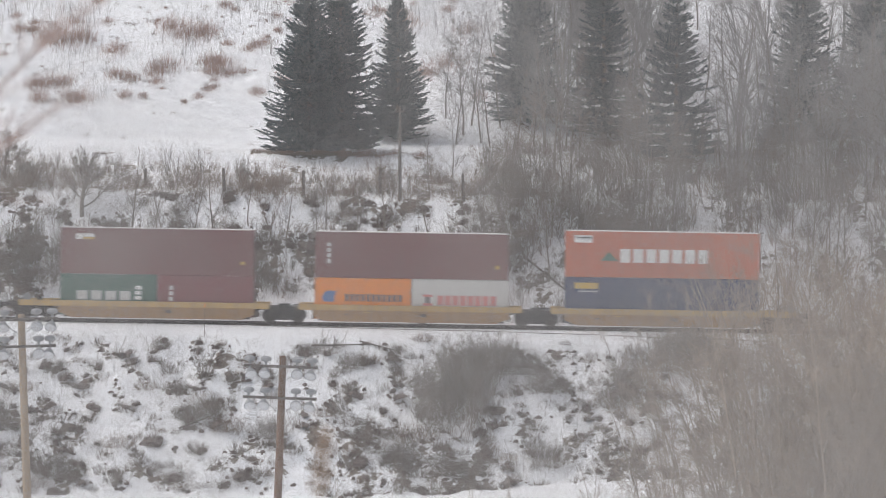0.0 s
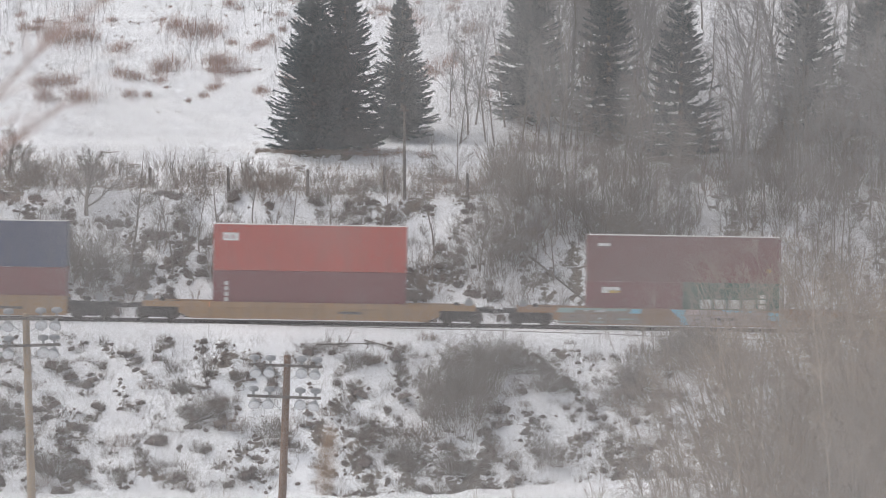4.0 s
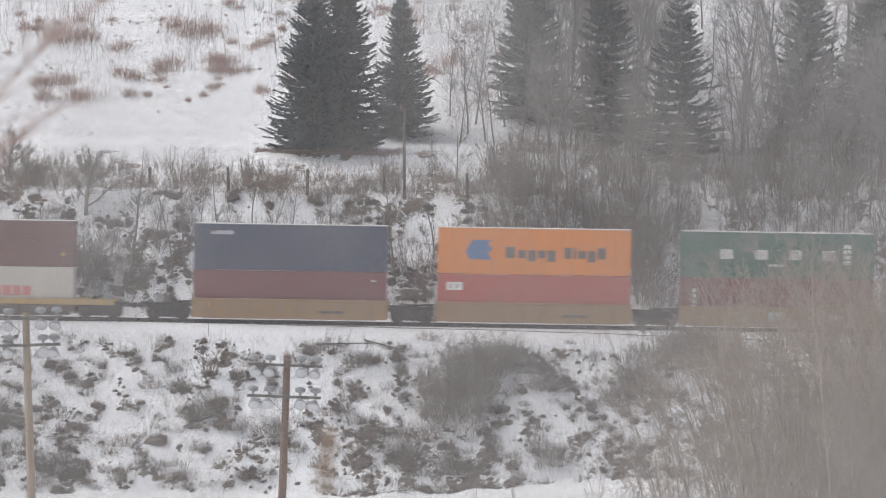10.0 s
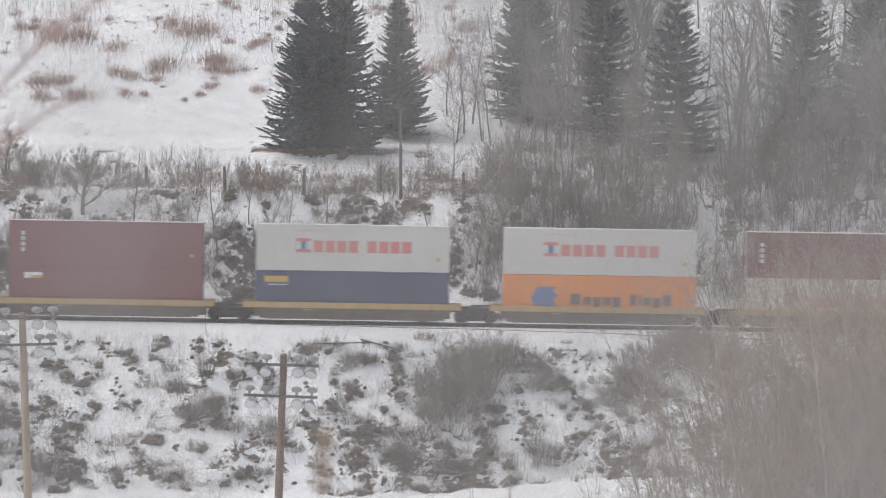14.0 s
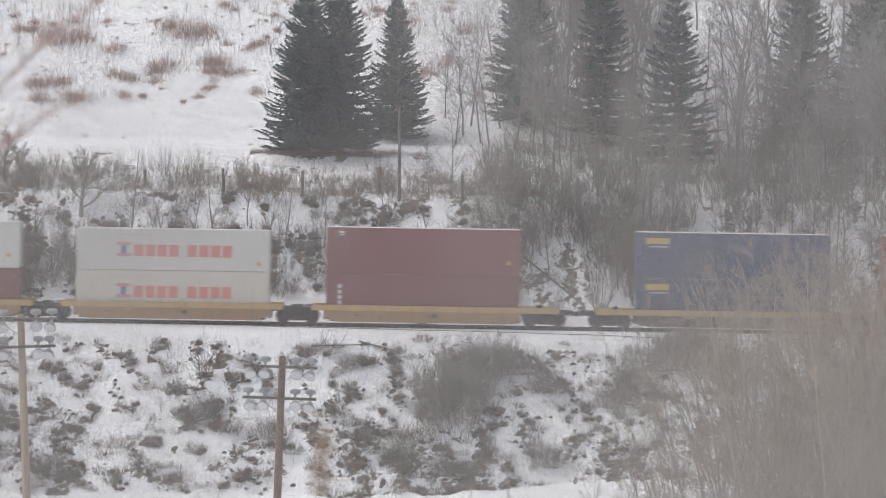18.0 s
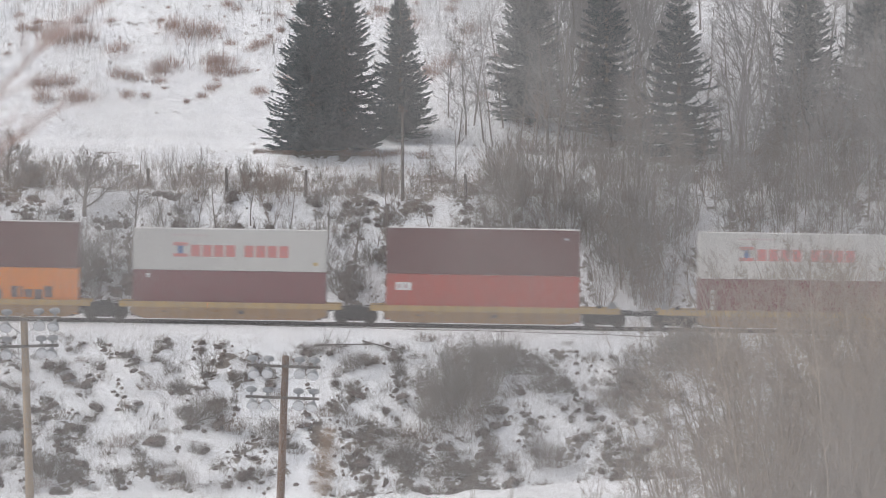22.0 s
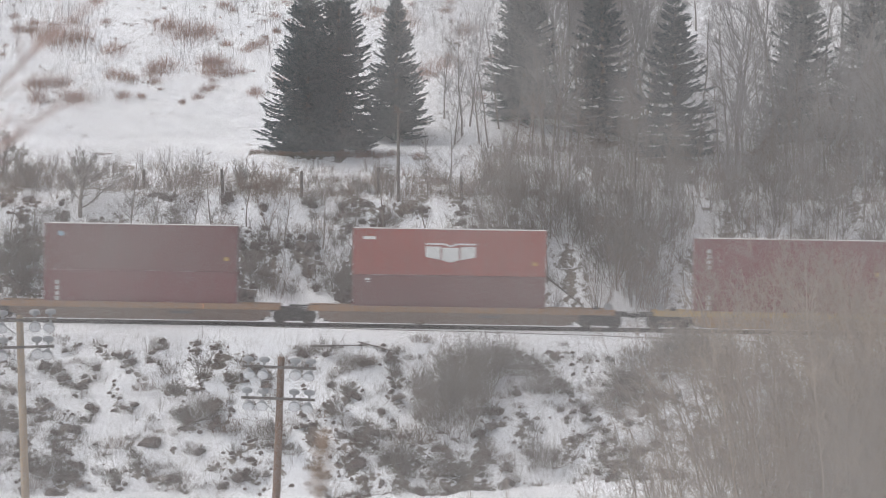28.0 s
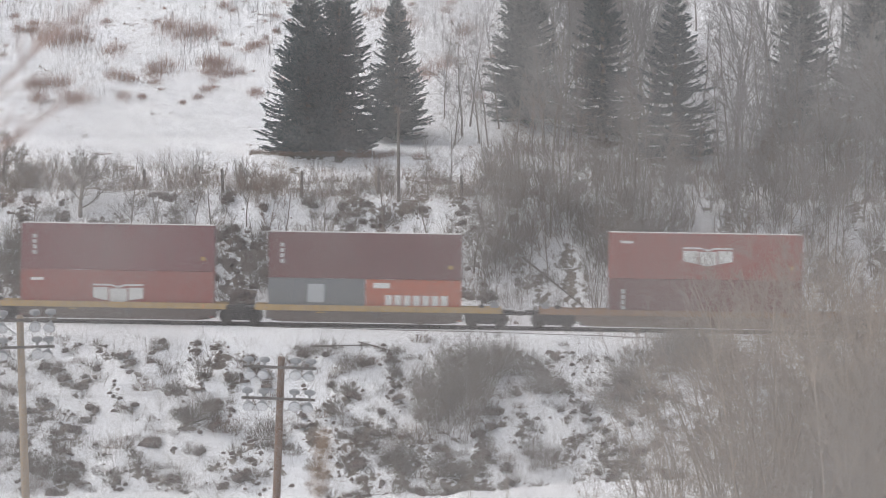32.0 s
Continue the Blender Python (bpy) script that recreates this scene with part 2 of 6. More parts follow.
# ---- the lie of the land ----
def lattice(x, y, seed):
    """Smooth value noise in 0..1 on arrays."""
    xi, yi = np.floor(x), np.floor(y)
    u, v = x - xi, y - yi
    u, v = u * u * (3 - 2 * u), v * v * (3 - 2 * v)

    def h(a, b):
        s = np.sin(a * 127.1 + b * 311.7 + seed * 74.7) * 43758.5453
        return s - np.floor(s)
    top = h(xi, yi) * (1 - u) + h(xi + 1, yi) * u
    low = h(xi, yi + 1) * (1 - u) + h(xi + 1, yi + 1) * u
    return top * (1 - v) + low * v


def rough(x, y, size, seed):
    """Three octaves of noise round 0, about -1..1."""
    x, y = np.asarray(x, float) / size, np.asarray(y, float) / size
    return (lattice(x, y, seed) + 0.5 * lattice(x * 2.1, y * 2.1, seed + 5) + 0.25 * lattice(x * 4.3, y * 4.3, seed + 9)) / 0.875 - 1


GRADE = 0.0166
SPRUCE_FEET = ((-9.2, 26.9), (-7.05, 27.4), (-3.2, 34.0), (5.9, 37.5), (11.35, 34.7), (16.1, 27.4))
PROFILE_Y = [-2600, -420, -315, -298, -280, -205, -185, -24, -18.2, -4.4, -3.1, -2.0, 2.0, 3.3, 4.6, 14.5, 19, 24.2, 25.6, 27, 33, 60, 150, 500, 2600]
PROFILE_Z = [60, 15, 12.0, 11.3, 9.0, -6.5, -10.2, -10.0, -9.4, -0.75, -0.32, -0.19, -0.19, -0.6, -0.2, 7.7, 8.6, 9.75, 10.3, 10.6, 11.3, 21.5, 53, 150, 420]


def ground(x, y):
    """Height of the ground."""
    x, y = np.asarray(x, float), np.asarray(y, float)
    bend = 0.9 * rough(x, x * 0 + 3.0, 9.0, 31) * np.clip((np.abs(y) - 4.6) / 4, 0, 1) * (np.abs(y) < 40)
    z = np.interp(y + bend, PROFILE_Y, PROFILE_Z)
    along = -GRADE * np.clip(x, -70, 70)
    near = np.interp(y, [-40, -19, -10, 45, 130], [0, 0.3, 1, 1, 0])
    z = z + along * near
    floor = -9.75 + 0.085 * np.clip(x + 4, -4, 14)
    z = np.where((y < -8) & (y > -60), np.maximum(z, floor), z)
    rise = np.clip((np.abs(y) - 3.4) / 2.5, 0, 1) * np.clip((220 - np.abs(y)) / 60, 0, 1)
    slope = np.interp(y, [-21, -17, -6, -4.6, 4.6, 6, 14, 20, 34, 45], [0.2, 1, 1, 0.3, 0.3, 1, 1, 0.7, 0.35, 0.8])
    return z + rise * slope * (0.30 * rough(x, y, 2.6, 3) + 0.21 * rough(x, y, 0.9, 17))


def patches(x, y):
    """Where the snow lies thin: patches that run down the slopes, longer where the ground lies flatter."""
    x, y = np.asarray(x, float), np.asarray(y, float)
    bank = 0.85 * rough(x + 0.25 * y, y * 0.75, 0.8, 41) + 0.22 * rough(x - 0.3 * y, y * 0.5, 3.0, 47) + 0.08 * (x < -21) + 0.06 * (y < -12)
    return np.where(y < 0, bank, np.where(y < 24, rough(x, y * 0.6, 1.25, 41), rough(x, y * 0.28, 1.0, 41)))


def litter(x, y):
    """How much dead growth shows through the snow, 0 to 0.6."""
    n = patches(x, y)
    d = np.interp(y, [-26, -19, -17, -6, -5, -4.2, 4.4, 5.5, 9, 14, 17, 23.5, 24.3, 25.4, 25.8, 26.8, 27.4, 38, 44, 90, 150],
                  [0.08, 0.10, 0.38, 0.35, 0.26, 0, 0, 0.38, 0.39, 0.38, 0.37, 0.30, 0.05, 0.02, 0.30, 0.26, 0.05, 0.05, 0.12, 0.2, 0.3])
    sharp = np.where((y > -19) & (y < 24), 0.62, 0.42)
    wood = np.clip((x - 4) / 10, 0, 1) * ((y > 5) & (y < 24)) * -0.12
    for sx, sy in SPRUCE_FEET:
        d = d + 0.5 * np.exp(-((x - sx) ** 2 + (y - sy + 0.8) ** 2) / 2.6)
    return np.where(d > 0, np.clip(d - 0.05 * (sharp > 0.5) + wood + sharp * n, 0, 0.65), 0)


def steps(inner, pitch, outer, ratio=1.25):
    """Even steps inside, growing ones out to the horizon."""
    a = list(np.arange(inner[0], inner[1] + pitch / 2, pitch))
    for sign, edge, end in ((1, a[-1], outer[1]), (-1, a[0], outer[0])):
        d, p = pitch, edge
        while (end - p) * sign > 0:
            d *= ratio
            p += sign * d
            a.append(p)
    return np.array(sorted(a))


def build_ground():
    gx = steps((-36, 36), 0.33, (-2600, 2600))
    gy = np.unique(np.concatenate([steps((-26, 66), 0.33, (-2600, 2600)), np.linspace(-320, -180, 40)]))
    xx, yy = np.meshgrid(gx, gy)
    verts = np.stack([xx.ravel(), yy.ravel(), ground(xx, yy).ravel()], axis=1)
    w, h = len(gx), len(gy)
    i = (np.arange(h - 1)[:, None] * w + np.arange(w - 1)[None, :]).ravel()
    me = arrays_mesh("ground", verts, np.stack([i, i + 1, i + w + 1, i + w], axis=1), SNOW, True)
    att = me.attributes.new("litter", "FLOAT", "POINT")
    att.data.foreach_set("value", litter(xx, yy).ravel().astype(np.float32))
    return tagged(new("ground", me), "snow-covered hillside, rail bank and valley with dead grass", "ground", kind="structure")


build_ground()


# ---- the railway ----
LEAN = math.degrees(math.atan(GRADE))


def build_track():
    track = tagged(new("railway_track"), "dark steel rails on snow-buried wooden ties", "railway track", kind="structure")
    track.matrix_basis = pose(0, 0, 0, 0, LEAN, 0)
    outline = [(-0.075, -0.18), (0.075, -0.18), (0.075, -0.165), (0.012, -0.14), (0.012, -0.045), (0.036, -0.03), (0.036, 0),
               (-0.036, 0), (-0.036, -0.03), (-0.012, -0.045), (-0.012, -0.14), (-0.075, -0.165)]
    k = len(outline)
    verts = [(x, a, b) for x in (-75, 75) for a, b in outline]
    faces = [(i, (i + 1) % k, (i + 1) % k + k, i + k) for i in range(k)] + [tuple(range(k))[::-1], tuple(range(k, 2 * k))]
    rail = mesh_from("rail", verts, faces, RAIL_STEEL)
    for y in (-0.7535, 0.7535):
        part("rail", rail, track, at=pose(0, y, 0))
    tie = box_mesh("tie", -0.11, 0.11, -1.3, 1.3, -0.34, -0.182, TIE_WOOD, 0.01)
    for i in range(150):
        part("tie", tie, track, at=pose(-40.2 + i * 0.54, 0, 0, rz=random.uniform(-1, 1)))
    ballast = []
    for i in range(900):
        x, y = random.uniform(-36, 36), -0.86 - abs(random.gauss(0, 0.16))
        s = random.uniform(0.03, 0.07)
        ballast.append((x, y, -0.175 - 0.02 * random.random(), s))
    verts, faces = [], []
    for x, y, z, s in ballast:
        b = len(verts)
        verts += [(x - s, y, z), (x + s * 0.7, y - s, z), (x + s * 0.6, y + s, z), (x, y, z + s)]
        faces += [(b, b + 1, b + 3), (b + 1, b + 2, b + 3), (b + 2, b, b + 3)]
    tagged(part("ballast_stones", mesh_from("ballast_stones", verts, faces, TIE_WOOD), track, "dark crushed stones beside the rail"), kind="stuff")


build_track()

# ---- containers ----
MESHES = {}
WIDE = 2.438


def kept(key, make):
    """Alike parts share one mesh."""
    if key not in MESHES:
        MESHES[key] = make()
    return MESHES[key]


def corrugated(length, height, color):
    """A side wall, pressed into upright corrugations, between its posts and rails."""
    def make():
        x, end, pts = -length / 2 + 0.12, length / 2 - 0.12, []
        n = int((end - x) / 0.278)
        pitch = (end - x) / n
        for i in range(n):
            a = x + i * pitch
            pts += [(a, 0), (a + pitch * 0.27, 0), (a + pitch * 0.5, 0.013), (a + pitch * 0.77, 0.013)]
        pts.append((end, 0))
        lo, hi = 0.15, height - 0.1
        verts = [(px, py, z) for z in (lo, hi) for px, py in pts]
        k = len(pts)
        faces = [(i, i + 1, i + 1 + k, i + k) for i in range(k - 1)]
        return mesh_from("side_wall", verts, faces, PAINT[color])
    return kept(("wall", length, height, color), make)


def mark(box, color, x0, x1, z0, z1):
    """A painted plain shape on the near side wall: from the container's end and its top edge, in metres."""
    L, H = box["span"], box["rise"]
    me = kept(("mark", color, round(x0, 3), round(x1, 3), round(z0, 3), round(z1, 3), L, H),
              lambda: box_mesh("painted_mark", x0 - L / 2, x1 - L / 2, -WIDE / 2 - 0.006, -WIDE / 2 - 0.001, H - z1, H - z0, MARK[color]))
    part("painted_mark", me, box)


def letters(box, color, x0, x1, z0, z1, count, gap=0.22):
    p = (x1 - x0) / count
    for i in range(count):
        mark(box, color, x0 + i * p, x0 + (i + 1 - gap) * p, z0, z1)


def stack(box, color, x0, z0, count=4, size=0.3, pitch=0.36):
    for i in range(count):
        mark(box, color, x0, x0 + size, z0 + i * pitch, z0 + i * pitch + pitch * 0.72)


def shape(box, color, outline):
    """A painted shape of any outline, in metres from the container's end and its top edge."""
    L, H = box["span"], box["rise"]
    me = kept(("shape", color, L, H, outline), lambda: prism_mesh(
        "painted_mark", [(x - L / 2, H - z) for x, z in outline], -WIDE / 2 - 0.006, -WIDE / 2 - 0.001, MARK[color]))
    part("painted_mark", me, box)


def mark_tag(b):
    mark(b, "white", 0.95, 2.1, 0.36, 0.56)
    mark(b, "yellow", 1.4, 2.1, 0.57, 0.72)
    mark(b, "white", 0.95, 1.38, 0.57, 0.72)


def mark_yellow_tag(b):
    mark(b, "yellow", 0.55, 2.05, 0.34, 0.72)
    mark(b, "pale", 0.8, 2.0, 0.84, 0.93)


def mark_bar(b):
    mark(b, "white", 0.65, 1.45, 0.5, 0.68)


def mark_panel(b):
    mark(b, "white", 0.6, 1.6, 0.52, 1.02)
    for x in (0.72, 1.14):
        L, H = b["span"], b["rise"]
        part("painted_mark", kept(("panel", x, L, H), lambda: box_mesh("painted_mark", x - L / 2, x + 0.2 - L / 2, -WIDE / 2 - 0.009,
             -WIDE / 2 - 0.0065, H - 0.9, H - 0.66, MARK["pink"])), b)


def mark_upright(b):
    stack(b, "chalk", 0.74, 0.68, 4, 0.24, 0.34)


def mark_two(b):
    stack(b, "white", 0.8, 0.55, 2, 0.4, 0.62)


def mark_small(b):
    mark(b, "white", 0.8, 1.1, 0.22, 0.36)
    mark(b, "white", 0.85, 1.15, 0.42, 0.47)


def mark_stripe(b):
    mark(b, "pale", 1.05, 2.5, 0.42, 0.66)
    mark(b, "red", 1.05, 1.4, 0.42, 0.66 - 0.12)


def mark_dot(b):
    shape(b, "sky", tuple((1.05 + 0.2 * math.cos(a), 0.62 + 0.17 * math.sin(a)) for a in [i * math.pi / 5 for i in range(10)]))


def mark_none(b):
    mark(b, "pale", 11.2, 11.5, 0.5, 0.62) if b["span"] > 10 else None


def mark_block_a(b):
    """White letter blocks behind a green peak."""
    mark(b, "white", 0.5, 1.65, 0.26, 0.72)
    mark(b, "greyblue", 0.6, 1.55, 0.36, 0.44)
    shape(b, "green", ((2.15, 1.86), (2.7, 1.28), (3.3, 1.86)))
    letters(b, "white", 3.42, 9.15, 1.08, 1.94, 7, 0.24)


def mark_block_b(b):
    """The same, on a short box."""
    mark(b, "white", 0.5, 1.55, 0.22, 0.56)
    letters(b, "white", 1.25, 5.35, 0.98, 1.62, 7, 0.24)


def mark_emblem(b, s=0.12, blue="blue"):
    """A square red and blue emblem and two words of red blocks."""
    mark(b, "red", 2.4 + s, 3.32 + s, 0.84, 1.04)
    mark(b, blue, 2.7 + s, 3.02 + s, 1.042, 1.54)
    mark(b, "red", 2.4 + s, 3.32 + s, 1.542, 1.74)
    letters(b, "red", 3.52 + s, 6.45 + s, 0.98, 1.72, 4, 0.2)
    letters(b, "red", 6.9 + s, 9.82 + s, 0.98, 1.72, 4, 0.2)
    mark(b, "pink", 2.3 + s, 4.6 + s, 0.34, 0.40)


def mark_emblem_old(b):
    mark(b, "greyblue", 2.3, 3.1, 0.9, 1.1)
    mark(b, "red", 2.52, 2.86, 1.102, 1.88)
    letters(b, "red", 3.8, 6.3, 1.2, 1.8, 4, 0.16)
    letters(b, "red", 7.1, 9.6, 1.2, 1.8, 4, 0.16)


def mark_emblem_short(b):
    mark(b, "red", 0.7, 1.3, 0.95, 1.1)
    mark(b, "greyblue", 0.85, 1.15, 1.102, 1.5)
    mark(b, "red", 0.7, 1.3, 1.502, 1.65)
    letters(b, "red", 1.6, 5.4, 1.0, 1.62, 8, 0.2)


def mark_wedge(b, s=0.0):
    """A slanted blue emblem and a row of grey blocks."""
    shape(b, "blue", ((1.75 + s, 1.45), (2.2 + s, 0.74), (3.4 + s, 0.74), (3.15 + s, 1.02), (3.5 + s, 1.3), (3.15 + s, 1.55), (3.4 + s, 1.98), (2.0 + s, 1.98)))
    for i, (w, up, down) in enumerate(((0.72, 0, 0), (0.6, 0.2, 0), (0.6, 0.2, 0.2), (0.6, 0.2, 0), (0.6, 0.2, 0.2), (0.4, 0.4, -0.3),
                                       (0.5, 0, 0), (0.2, 0, 0), (0.6, 0.2, 0), (0.6, 0.2, 0.2), (0.62, 0, 0))):
        x = 4.28 + s + sum((0.79, 0.62, 0.62, 0.62, 0.62, 0.46, 0.56, 0.28, 0.62, 0.62, 0.62)[:i])
        mark(b, "greyblue", x, x + w * 0.84, 1.15 + up, 1.85 + down)


def mark_wedge_short(b):
    shape(b, "blue", ((0.45, 1.2), (0.7, 0.8), (1.35, 0.8), (1.2, 1.5), (0.55, 1.5)))
    letters(b, "greyblue", 1.9, 5.6, 1.0, 1.45, 11, 0.25)


def mark_spaced(b):
    """Four white blocks set far apart, and a white upright."""
    for x in (2.45, 4.65, 6.8, 8.9):
        mark(b, "chalk", x, x + 0.8, 1.08, 1.7)
    stack(b, "white", 10.25, 0.7, 4, 0.46, 0.33)
    mark(b, "pale", 5.5, 6.65, 1.98, 2.14)


def mark_close(b):
    letters(b, "chalk", 1.05, 4.65, 1.04, 1.62, 4, 0.24)
    stack(b, "white", 4.72, 0.7, 3, 0.42, 0.32)


def mark_bridge(b):
    """A white winged block emblem under a thin bar."""
    shape(b, "white", ((4.6, 0.86), (5.75, 0.86), (6.17, 1.0), (6.6, 0.86), (7.75, 0.86), (7.75, 0.97), (6.6, 0.97), (6.17, 1.12), (5.75, 0.97), (4.6, 0.97)))
    shape(b, "white", ((4.6, 1.08), (5.52, 1.08), (5.52, 1.9), (4.6, 1.74)))
    shape(b, "white", ((5.62, 1.14), (6.72, 1.14), (6.72, 1.92), (6.17, 2.08), (5.62, 1.92)))
    shape(b, "white", ((6.82, 1.08), (7.75, 1.08), (7.75, 1.74), (6.82, 1.9)))
    mark_bar(b)


def mark_window(b):
    mark(b, "pale", 2.5, 3.55, 0.35, 1.5)


def mark_corner(b):
    """The small yellow square near the far end."""
    L = b["span"]
    mark(b, "yellow", L - 0.82, L - 0.56, 1.98, 2.2)


def container(color, height, length, marks, corner, on_top, label):
    ob = tagged(new("shipping_container"), label, "shipping container", "containers on the train")
    ob["span"], ob["rise"] = length, height
    L, H, W, p = length, height, WIDE, PAINT[color]
    wall = corrugated(L, H, color)
    part("side_wall", wall, ob, at=pose(0, -W / 2 + 0.001, 0))
    part("side_wall", wall, ob, at=pose(0, W / 2 - 0.001, 0, rz=180))
    part("roof", kept(("roof", L, H, color), lambda: box_mesh("roof", -L / 2 + 0.1, L / 2 - 0.1, -W / 2 + 0.06, W / 2 - 0.06, H - 0.05, H - 0.012, p)), ob)
    part("floor", kept(("floor", L, color), lambda: box_mesh("floor", -L / 2 + 0.1, L / 2 - 0.1, -W / 2 + 0.06, W / 2 - 0.06, 0.05, 0.16, DARK_STEEL)), ob)
    part("end_wall", kept(("end", L, H, color), lambda: box_mesh("end_wall", -L / 2 + 0.03, -L / 2 + 0.07, -W / 2 + 0.12, W / 2 - 0.12, 0.12, H - 0.1, p)), ob)
    door = kept(("door", L, H, color), lambda: box_mesh("door", L / 2 - 0.07, L / 2 - 0.025, -0.54, 0.54, 0.14, H - 0.11, p, 0.01))
    rod = kept(("rod", L, H), lambda: box_mesh("lock_rod", L / 2 - 0.025, L / 2 - 0.002, -0.02, 0.02, 0.2, H - 0.16, GALVANISED))
    for y in (-0.545, 0.545):
        d = part("door", door, ob, at=pose(0, y, 0))
        part("lock_rod", rod, d, at=pose(0, 0.2 if y < 0 else -0.2, 0))
    post = kept(("post", L, H, color), lambda: box_mesh("corner_post", -0.06, 0.06, -0.06, 0.06, 0.119, H - 0.119, p, 0.012))
    cast = kept(("casting", color), lambda: box_mesh("corner_casting", -0.089, 0.089, -0.081, 0.081, -0.059, 0.059, p, 0.012))
    rail = kept(("toprail", L, color), lambda: box_mesh("top_rail", -L / 2 + 0.178, L / 2 - 0.178, -0.03, 0.03, -0.1, 0, p, 0.01))
    sill = kept(("lowrail", L, color), lambda: box_mesh("bottom_rail", -L / 2 + 0.178, L / 2 - 0.178, -0.03, 0.03, 0, 0.155, p, 0.01))
    for sy in (-1, 1):
        part("top_rail", rail, ob, at=pose(0, sy * (W / 2 - 0.031), H - 0.004))
        part("bottom_rail", sill, ob, at=pose(0, sy * (W / 2 - 0.031), 0.012))
        for sx in (-1, 1):
            part("corner_post", post, ob, at=pose(sx * (L / 2 - 0.065), sy * (W / 2 - 0.066), 0))
            for z in (0.059, H - 0.059):
                part("corner_casting", cast, ob, at=pose(sx * (L / 2 - 0.089), sy * (W / 2 - 0.081), z))
    if on_top:
        part("roof_snow", kept(("frost", L, H), lambda: box_mesh("roof_snow", -L / 2 + 0.02, L / 2 - 0.02, -W / 2 + 0.012, W / 2 - 0.012, H + 0.0005, H + 0.022, FROST)), ob, "thin crust of snow")
    else:
        for _ in range(random.randint(1, 4)):
            a, w = random.uniform(-L / 2 + 0.4, L / 2 - 1.8), random.uniform(0.3, 1.5)
            part("seam_snow", box_mesh("seam_snow", a, a + w, -W / 2 - 0.012, -W / 2 + 0.1, H + 0.0005, H + 0.011, FROST), ob, "snow caught in the seam")
    for m in marks:
        m(ob)
    if corner:
        mark_corner(ob)
    return ob


# ---- wagons ----
WHEEL_R = 0.462
WHEELSETS = []


def wheelset_mesh():
    """An axle with its two flanged, dished wheels, turned in one piece."""
    half = [(0.085, 0.02), (0.085, 0.60), (0.12, 0.62), (0.14, 0.70), (0.36, 0.66), (0.38, 0.64), (0.49, 0.66), (0.487, 0.69), (WHEEL_R, 0.71), (WHEEL_R - 0.005, 0.82),
            (0.385, 0.82), (0.36, 0.77), (0.14, 0.78), (0.12, 0.84), (0.09, 0.86), (0.08, 0.95)]
    return lathe_mesh("wheelset", [(r, -y) for r, y in half[::-1]] + half, 20, WHEEL_STEEL, "y")


def truck(wagon, x):
    """A two-axle truck: side frames, bolster, springs, axles and wheels."""
    frame_out = [(-1.12, 0.40), (-1.12, 0.58), (-0.8, 0.66), (-0.5, 0.9), (0.5, 0.9), (0.8, 0.66), (1.12, 0.58), (1.12, 0.40), (0.72, 0.40), (0.42, 0.18),
                 (-0.42, 0.18), (-0.72, 0.40)]
    t = part("truck", kept("bolster", lambda: box_mesh("truck", -0.22, 0.22, -1.05, 1.05, 0.5, 0.86, DARK_STEEL, 0.02)), wagon, "sooty black cast-steel truck", pose(x, 0, 0))
    for y in (-1.08, 1.0):
        part("side_frame", kept("side_frame", lambda: prism_mesh("side_frame", frame_out, 0, 0.08, DARK_STEEL)), t, at=pose(0, y, 0))
        for a in (-0.89, 0.89):
            part("bearing_cap", kept("cap", lambda: lathe_mesh("bearing_cap", [(0.13, 0), (0.13, 0.09), (0.06, 0.11)], 10, WHEEL_STEEL, "y")), t,
                 at=pose(a, y, 0.49, rz=180) if y < 0 else pose(a, y + 0.08, 0.49))
        for a in (-0.16, 0, 0.16):
            part("spring", kept("spring", lambda: lathe_mesh("spring", [(0.06, 0.24), (0.065, 0.3), (0.06, 0.36), (0.065, 0.42), (0.06, 0.5)], 8, WHEEL_STEEL)), t,
                 at=pose(a, y + 0.03, 0))
    for a in (-0.89, 0.89):
        WHEELSETS.append((part("wheelset", kept("wheelset", wheelset_mesh), t, "steel axle with two dark wheels"), a))


